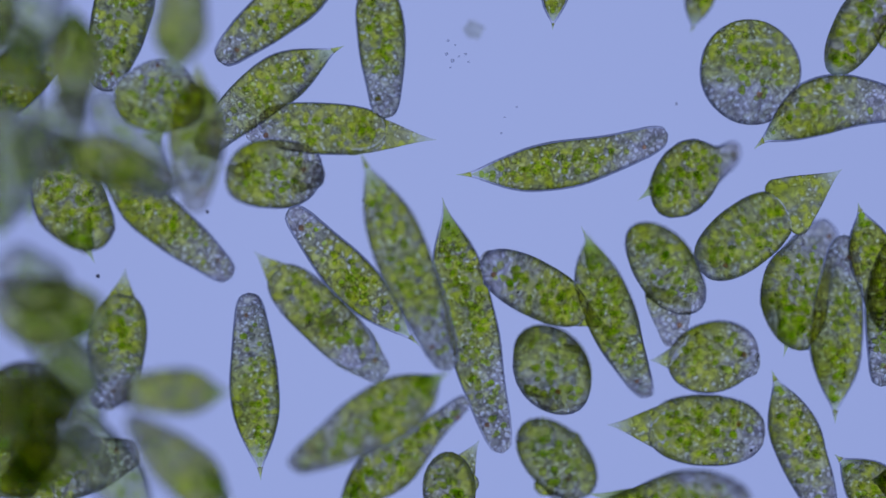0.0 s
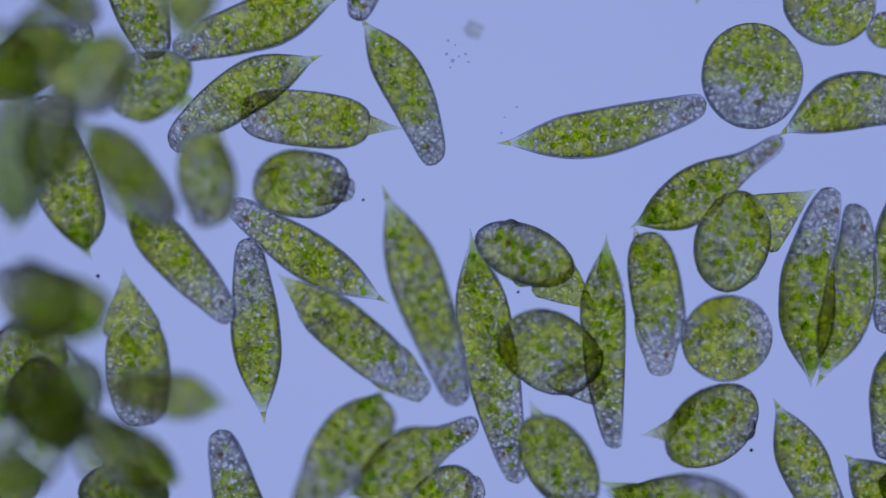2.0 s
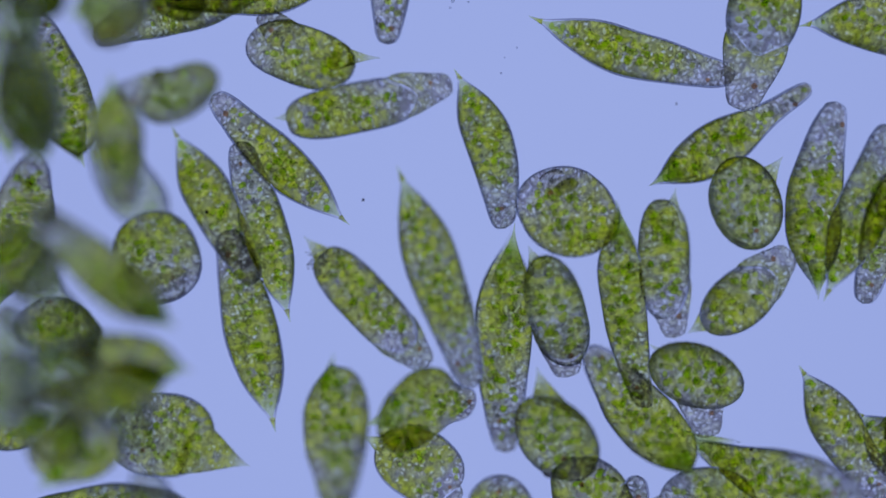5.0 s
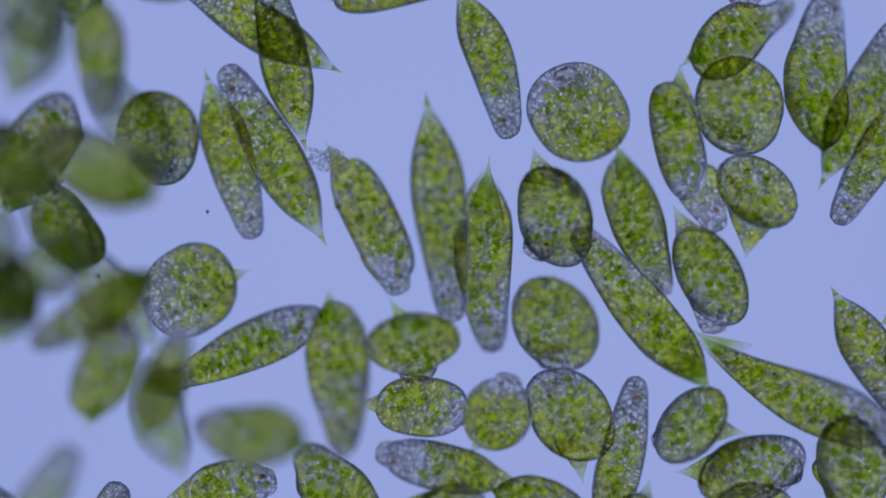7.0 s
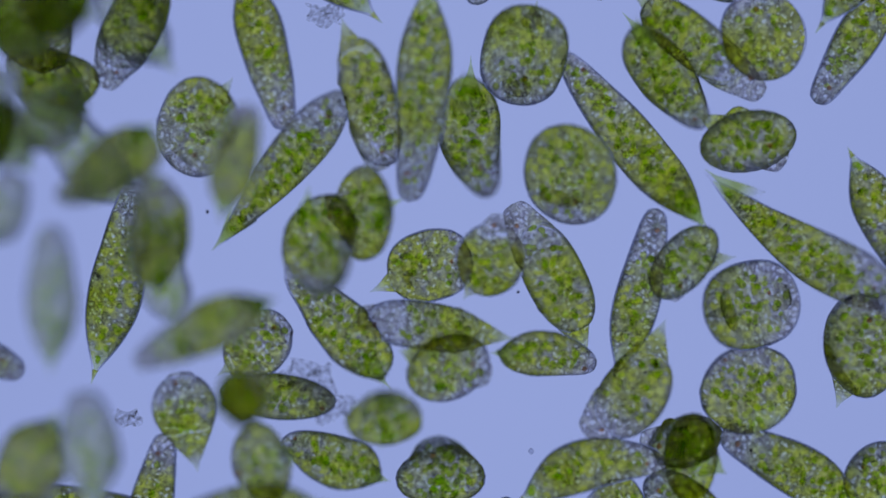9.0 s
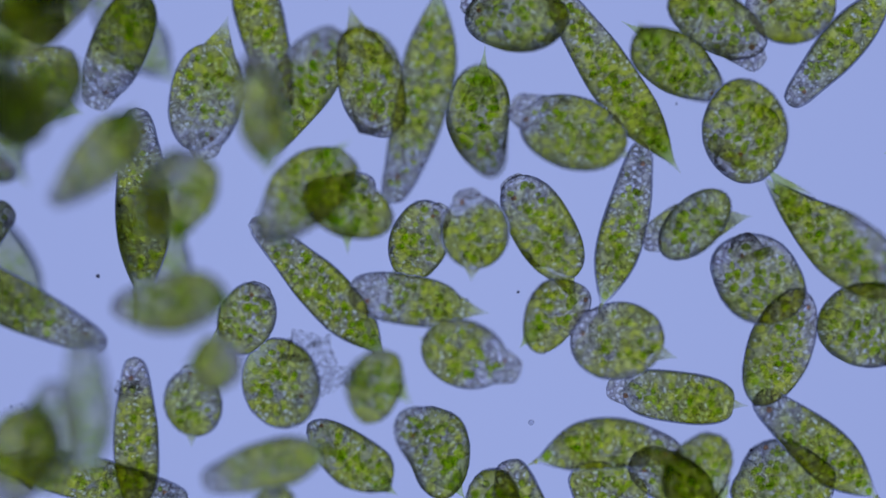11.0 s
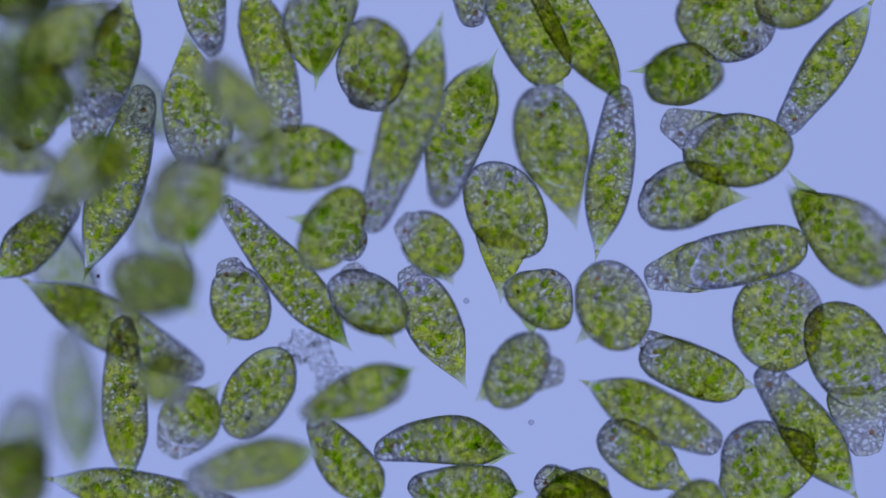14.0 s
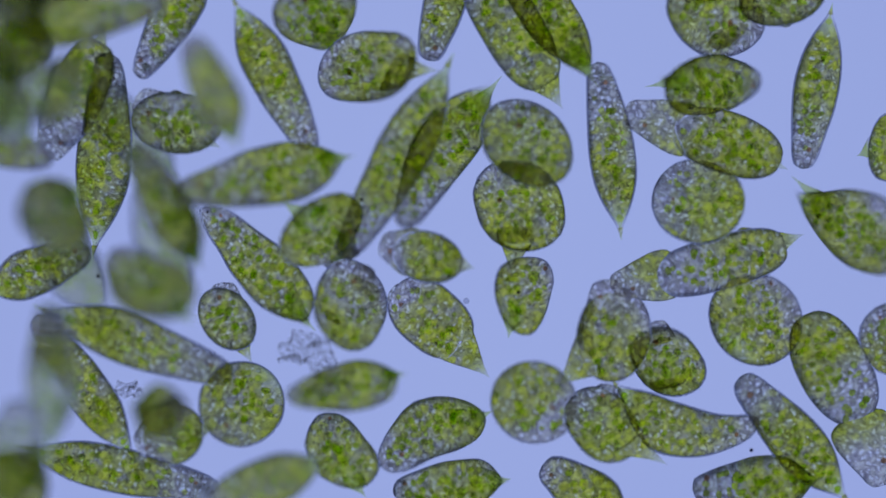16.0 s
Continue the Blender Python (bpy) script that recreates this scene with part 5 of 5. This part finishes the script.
gourd(46, 30, SLIM, [(0, 1080, 1480, 1280, 1560, 1160, 1515, 46), (9.7, 1160, 790, 1320, 900), (11.8, 1105, 830, 1290, 905, 1170, 855, 46), (13, 1075, 795, 1290, 890, 1150, 830, 46),
     (14.2, 1072, 748, 1240, 882, 1125, 798, 50), (15.3, 1075, 705, 1245, 835, 1090, 772, 56), (16, 1080, 680, 1180, 822, 1066, 752, 58)], ball=62)
cell("spindle", 46, -10, SLIM, [(0, 980, 1480, 1120, 1600), (9.7, 870, 830, 960, 1000), (11.8, 920, 820, 940, 980), (12.5, 960, 900, 1100, 1000), (13.5, 960, 860, 1090, 960), (14.5, 955, 820, 1110, 930), (16, 950, 815, 1130, 935)])
cell("changer", 44, 10, PEAR, [(0, 750, 1480, 930, 1500), (9.7, 760, 930, 930, 960), (11.8, 860, 870, 960, 850), (12.5, 820, 870, 980, 855), (13.5, 745, 862, 945, 872), (14.5, 698, 850, 915, 875), (16, 695, 865, 905, 850)])
cell("changer", 46, 60, DARK, [(0, 1050, 1400, 1230, 1400), (8.5, 1180, 870, 1270, 850), (9.7, 1170, 800, 1310, 870), (11.8, 1180, 830, 1290, 900), (12.5, 1170, 860, 1290, 940), (16, 1160, 960, 1280, 1010)])
cell("changer", 46, 70, HAZE, [(0, 440, 1280, 500, 1400), (8.5, 410, 850, 520, 870), (9.0, 410, 830, 530, 800), (9.7, 420, 800, 530, 870), (11.8, 440, 960, 520, 1010), (16, 440, 1000, 520, 1050)])
cell("changer", 36, 25, ROUND, [(0, 1610, 870, 1650, 990), (13.5, 1600, 250, 1640, 380), (14.5, 1590, 250, 1630, 380), (16, 1558, 540, 1610, 660)])
cell("changer", 36, 5, PEAR, [(0, 1680, 870, 1540, 850), (14.5, 1680, 270, 1570, 265), (16, 1640, 280, 1515, 266)])

# more haze over the dark edge: pale cells, some added only to darken it
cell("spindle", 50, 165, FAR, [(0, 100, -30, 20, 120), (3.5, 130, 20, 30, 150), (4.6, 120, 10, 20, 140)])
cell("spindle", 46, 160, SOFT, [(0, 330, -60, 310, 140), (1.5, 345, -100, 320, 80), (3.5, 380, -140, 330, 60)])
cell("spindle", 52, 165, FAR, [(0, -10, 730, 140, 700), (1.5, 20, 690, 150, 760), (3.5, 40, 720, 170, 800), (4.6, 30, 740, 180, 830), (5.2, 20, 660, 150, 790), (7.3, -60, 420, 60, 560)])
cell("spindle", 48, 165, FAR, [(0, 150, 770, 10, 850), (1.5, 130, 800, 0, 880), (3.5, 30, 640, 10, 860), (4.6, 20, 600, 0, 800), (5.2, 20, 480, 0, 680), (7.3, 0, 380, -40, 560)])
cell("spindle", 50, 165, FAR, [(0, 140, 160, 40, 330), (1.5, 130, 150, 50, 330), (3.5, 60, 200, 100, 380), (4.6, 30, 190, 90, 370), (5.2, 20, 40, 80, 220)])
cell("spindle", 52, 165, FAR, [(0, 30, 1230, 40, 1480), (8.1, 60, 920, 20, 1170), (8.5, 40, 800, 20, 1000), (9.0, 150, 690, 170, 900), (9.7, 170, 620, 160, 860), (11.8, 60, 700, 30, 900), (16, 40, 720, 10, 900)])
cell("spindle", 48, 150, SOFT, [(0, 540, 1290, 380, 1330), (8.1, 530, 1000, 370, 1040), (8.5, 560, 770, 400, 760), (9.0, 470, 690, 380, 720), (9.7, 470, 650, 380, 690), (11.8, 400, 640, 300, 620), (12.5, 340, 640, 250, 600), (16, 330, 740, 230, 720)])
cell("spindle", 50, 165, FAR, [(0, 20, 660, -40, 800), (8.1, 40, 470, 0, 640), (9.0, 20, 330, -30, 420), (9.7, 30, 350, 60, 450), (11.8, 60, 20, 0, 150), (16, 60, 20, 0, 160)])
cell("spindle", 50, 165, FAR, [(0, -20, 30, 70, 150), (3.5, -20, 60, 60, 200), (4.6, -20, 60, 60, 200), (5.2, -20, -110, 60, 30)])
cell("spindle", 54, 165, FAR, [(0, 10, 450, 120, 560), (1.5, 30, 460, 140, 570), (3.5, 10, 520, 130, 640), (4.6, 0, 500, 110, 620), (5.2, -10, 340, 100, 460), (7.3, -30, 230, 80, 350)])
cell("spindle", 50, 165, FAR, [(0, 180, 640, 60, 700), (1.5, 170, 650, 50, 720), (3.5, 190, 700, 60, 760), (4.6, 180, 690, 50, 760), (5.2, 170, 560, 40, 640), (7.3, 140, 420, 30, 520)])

# deep in the drop, far under the crowd; cells added as haze in gaps
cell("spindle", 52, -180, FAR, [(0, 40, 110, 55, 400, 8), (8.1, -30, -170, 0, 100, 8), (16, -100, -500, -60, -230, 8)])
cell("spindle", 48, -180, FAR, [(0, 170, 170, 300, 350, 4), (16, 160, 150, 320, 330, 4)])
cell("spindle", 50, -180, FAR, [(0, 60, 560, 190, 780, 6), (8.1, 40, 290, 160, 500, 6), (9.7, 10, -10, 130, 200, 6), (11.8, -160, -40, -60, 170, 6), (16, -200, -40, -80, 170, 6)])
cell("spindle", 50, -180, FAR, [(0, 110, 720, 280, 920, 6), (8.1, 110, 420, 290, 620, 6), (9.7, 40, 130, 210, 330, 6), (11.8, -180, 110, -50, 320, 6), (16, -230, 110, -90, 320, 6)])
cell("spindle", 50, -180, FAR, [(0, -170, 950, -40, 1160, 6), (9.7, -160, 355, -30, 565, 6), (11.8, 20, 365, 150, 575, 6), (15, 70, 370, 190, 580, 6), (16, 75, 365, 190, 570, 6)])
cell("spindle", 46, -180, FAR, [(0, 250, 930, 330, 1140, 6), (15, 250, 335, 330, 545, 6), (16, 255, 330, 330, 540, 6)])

# ---- litter in the drop and on the glass ----
MAT_DIRT = plain_tint("dark_dust", (0.30, 0.30, 0.34), 1.05)
MAT_SMEAR = plain_tint("yellow_smear", (0.975, 0.98, 0.92), 1.0003)
MAT_SHED = plain_tint("shed_skin", (0.985, 0.985, 0.98), 1.0016)
MAT_DROP = plain_tint("droplet", (0.93, 0.94, 0.96), 1.03)
LITTER = []  # things that go with the slide: object, x, y on the slide, height


def blob(name, label, category, x, y, depth, radius, material, moving=True, flat=0.5, stretch=1.0, rough=0.4, seed=0.0):
    bm = bmesh.new()
    bmesh.ops.create_icosphere(bm, subdivisions=3, radius=1)
    for v in bm.verts:
        v.co *= 1 + rough * noise.noise(v.co * 1.8 + Vector((seed, seed, 0)))
        v.co = Vector((v.co.x * stretch, v.co.y, v.co.z * flat)) * radius * UNIT
    me = bpy.data.meshes.new(name)
    bm.to_mesh(me)
    bm.free()
    me.shade_smooth()
    ob = part(name, me, material)
    tagged(ob, label, category)
    ob.location = place(x, y, depth * UNIT)
    if moving:
        LITTER.append((ob, x, y, depth))
    return ob


def shed_skin(x, y, depth, size, seed):
    """A crumpled, torn piece of empty cell skin: a thin open shell."""
    bm = bmesh.new()
    bmesh.ops.create_grid(bm, x_segments=24, y_segments=16, size=1)
    for v in bm.verts:
        p = v.co * 1.6 + Vector((seed, 0, seed))
        bend = Vector((noise.noise(p), noise.noise(p + Vector((9, 0, 0))), noise.noise(p + Vector((0, 9, 0)))))
        v.co = Vector((v.co.x * 1.2, v.co.y * 0.7, 0.45 * math.cos(v.co.y * 2.4) + 0.3 * math.sin(v.co.x * 3 + seed))) + bend * 0.55
        v.co *= size * UNIT
    me = bpy.data.meshes.new("shed_skin")
    bm.to_mesh(me)
    bm.free()
    me.shade_smooth()
    ob = part("shed_skin", me, MAT_SHED)
    ob.modifiers.new("thickness", "SOLIDIFY").thickness = 3.0 * UNIT
    tagged(ob, "crumpled clear piece of empty cell skin", "shed skin")
    LITTER.append((ob, x, y, depth))
    return ob


for i, (x, y, r) in enumerate([(643, 354, 2.4), (173, 489, 3.4), (917, 517, 2.6), (1330, 797, 3.2), (367, 375, 2.8), (1197, 184, 1.8)]):
    blob("dust_speck", "tiny dark dust speck on the glass", "dust speck", x, y, 50, r, MAT_DIRT, moving=False, flat=0.8, seed=i * 3.3)
blob("smear", "faint yellowish smear in the open water", "smear", 838, 52, 160, 15, MAT_SMEAR, flat=0.3, rough=0.6, seed=4.0)
for i, (x, y, r) in enumerate([(793, 72, 2.4), (806, 80, 1.8), (790, 96, 3.0), (801, 108, 3.4), (812, 100, 2.2), (824, 96, 2.4), (797, 120, 2.0), (829, 110, 1.8), (915, 190, 1.8), (887, 236, 2.0), (893, 208, 1.5)]):
    blob("droplet", "tiny clear droplet drifting in the water", "droplet", x, y, 15, r, MAT_DROP, flat=0.9, rough=0.15, seed=i * 1.7)
for i, (x, y, r) in enumerate([(20, 1317, 3.0), (45, 1319, 3.4), (38, 1313, 2.0), (940, 1345, 5.0), (825, 1130, 5.0)]):
    blob("droplet", "tiny clear droplet drifting in the water", "droplet", x, y, 20, r, MAT_DROP, flat=0.9, rough=0.15, seed=i * 2.9)
shed_skin(228, 1286, 10, 18, 2.0)
shed_skin(577, 572, 10, 24, 5.0)
shed_skin(545, 1215, 70, 40, 7.0)
shed_skin(590, 1270, 90, 30, 11.0)


# ---- motion ----
def motions():
    walk(slide, [(k, pose(0, -stage(k) * UNIT, -0.185)) for k in TIMES])
    for ob, x, y, depth in LITTER:
        walk(ob, [(k, Matrix.Translation(place(x, y + stage(k), depth * UNIT))) for k in TIMES])
    for ob, rows in MOVES:
        walk(ob, rows)


motions()
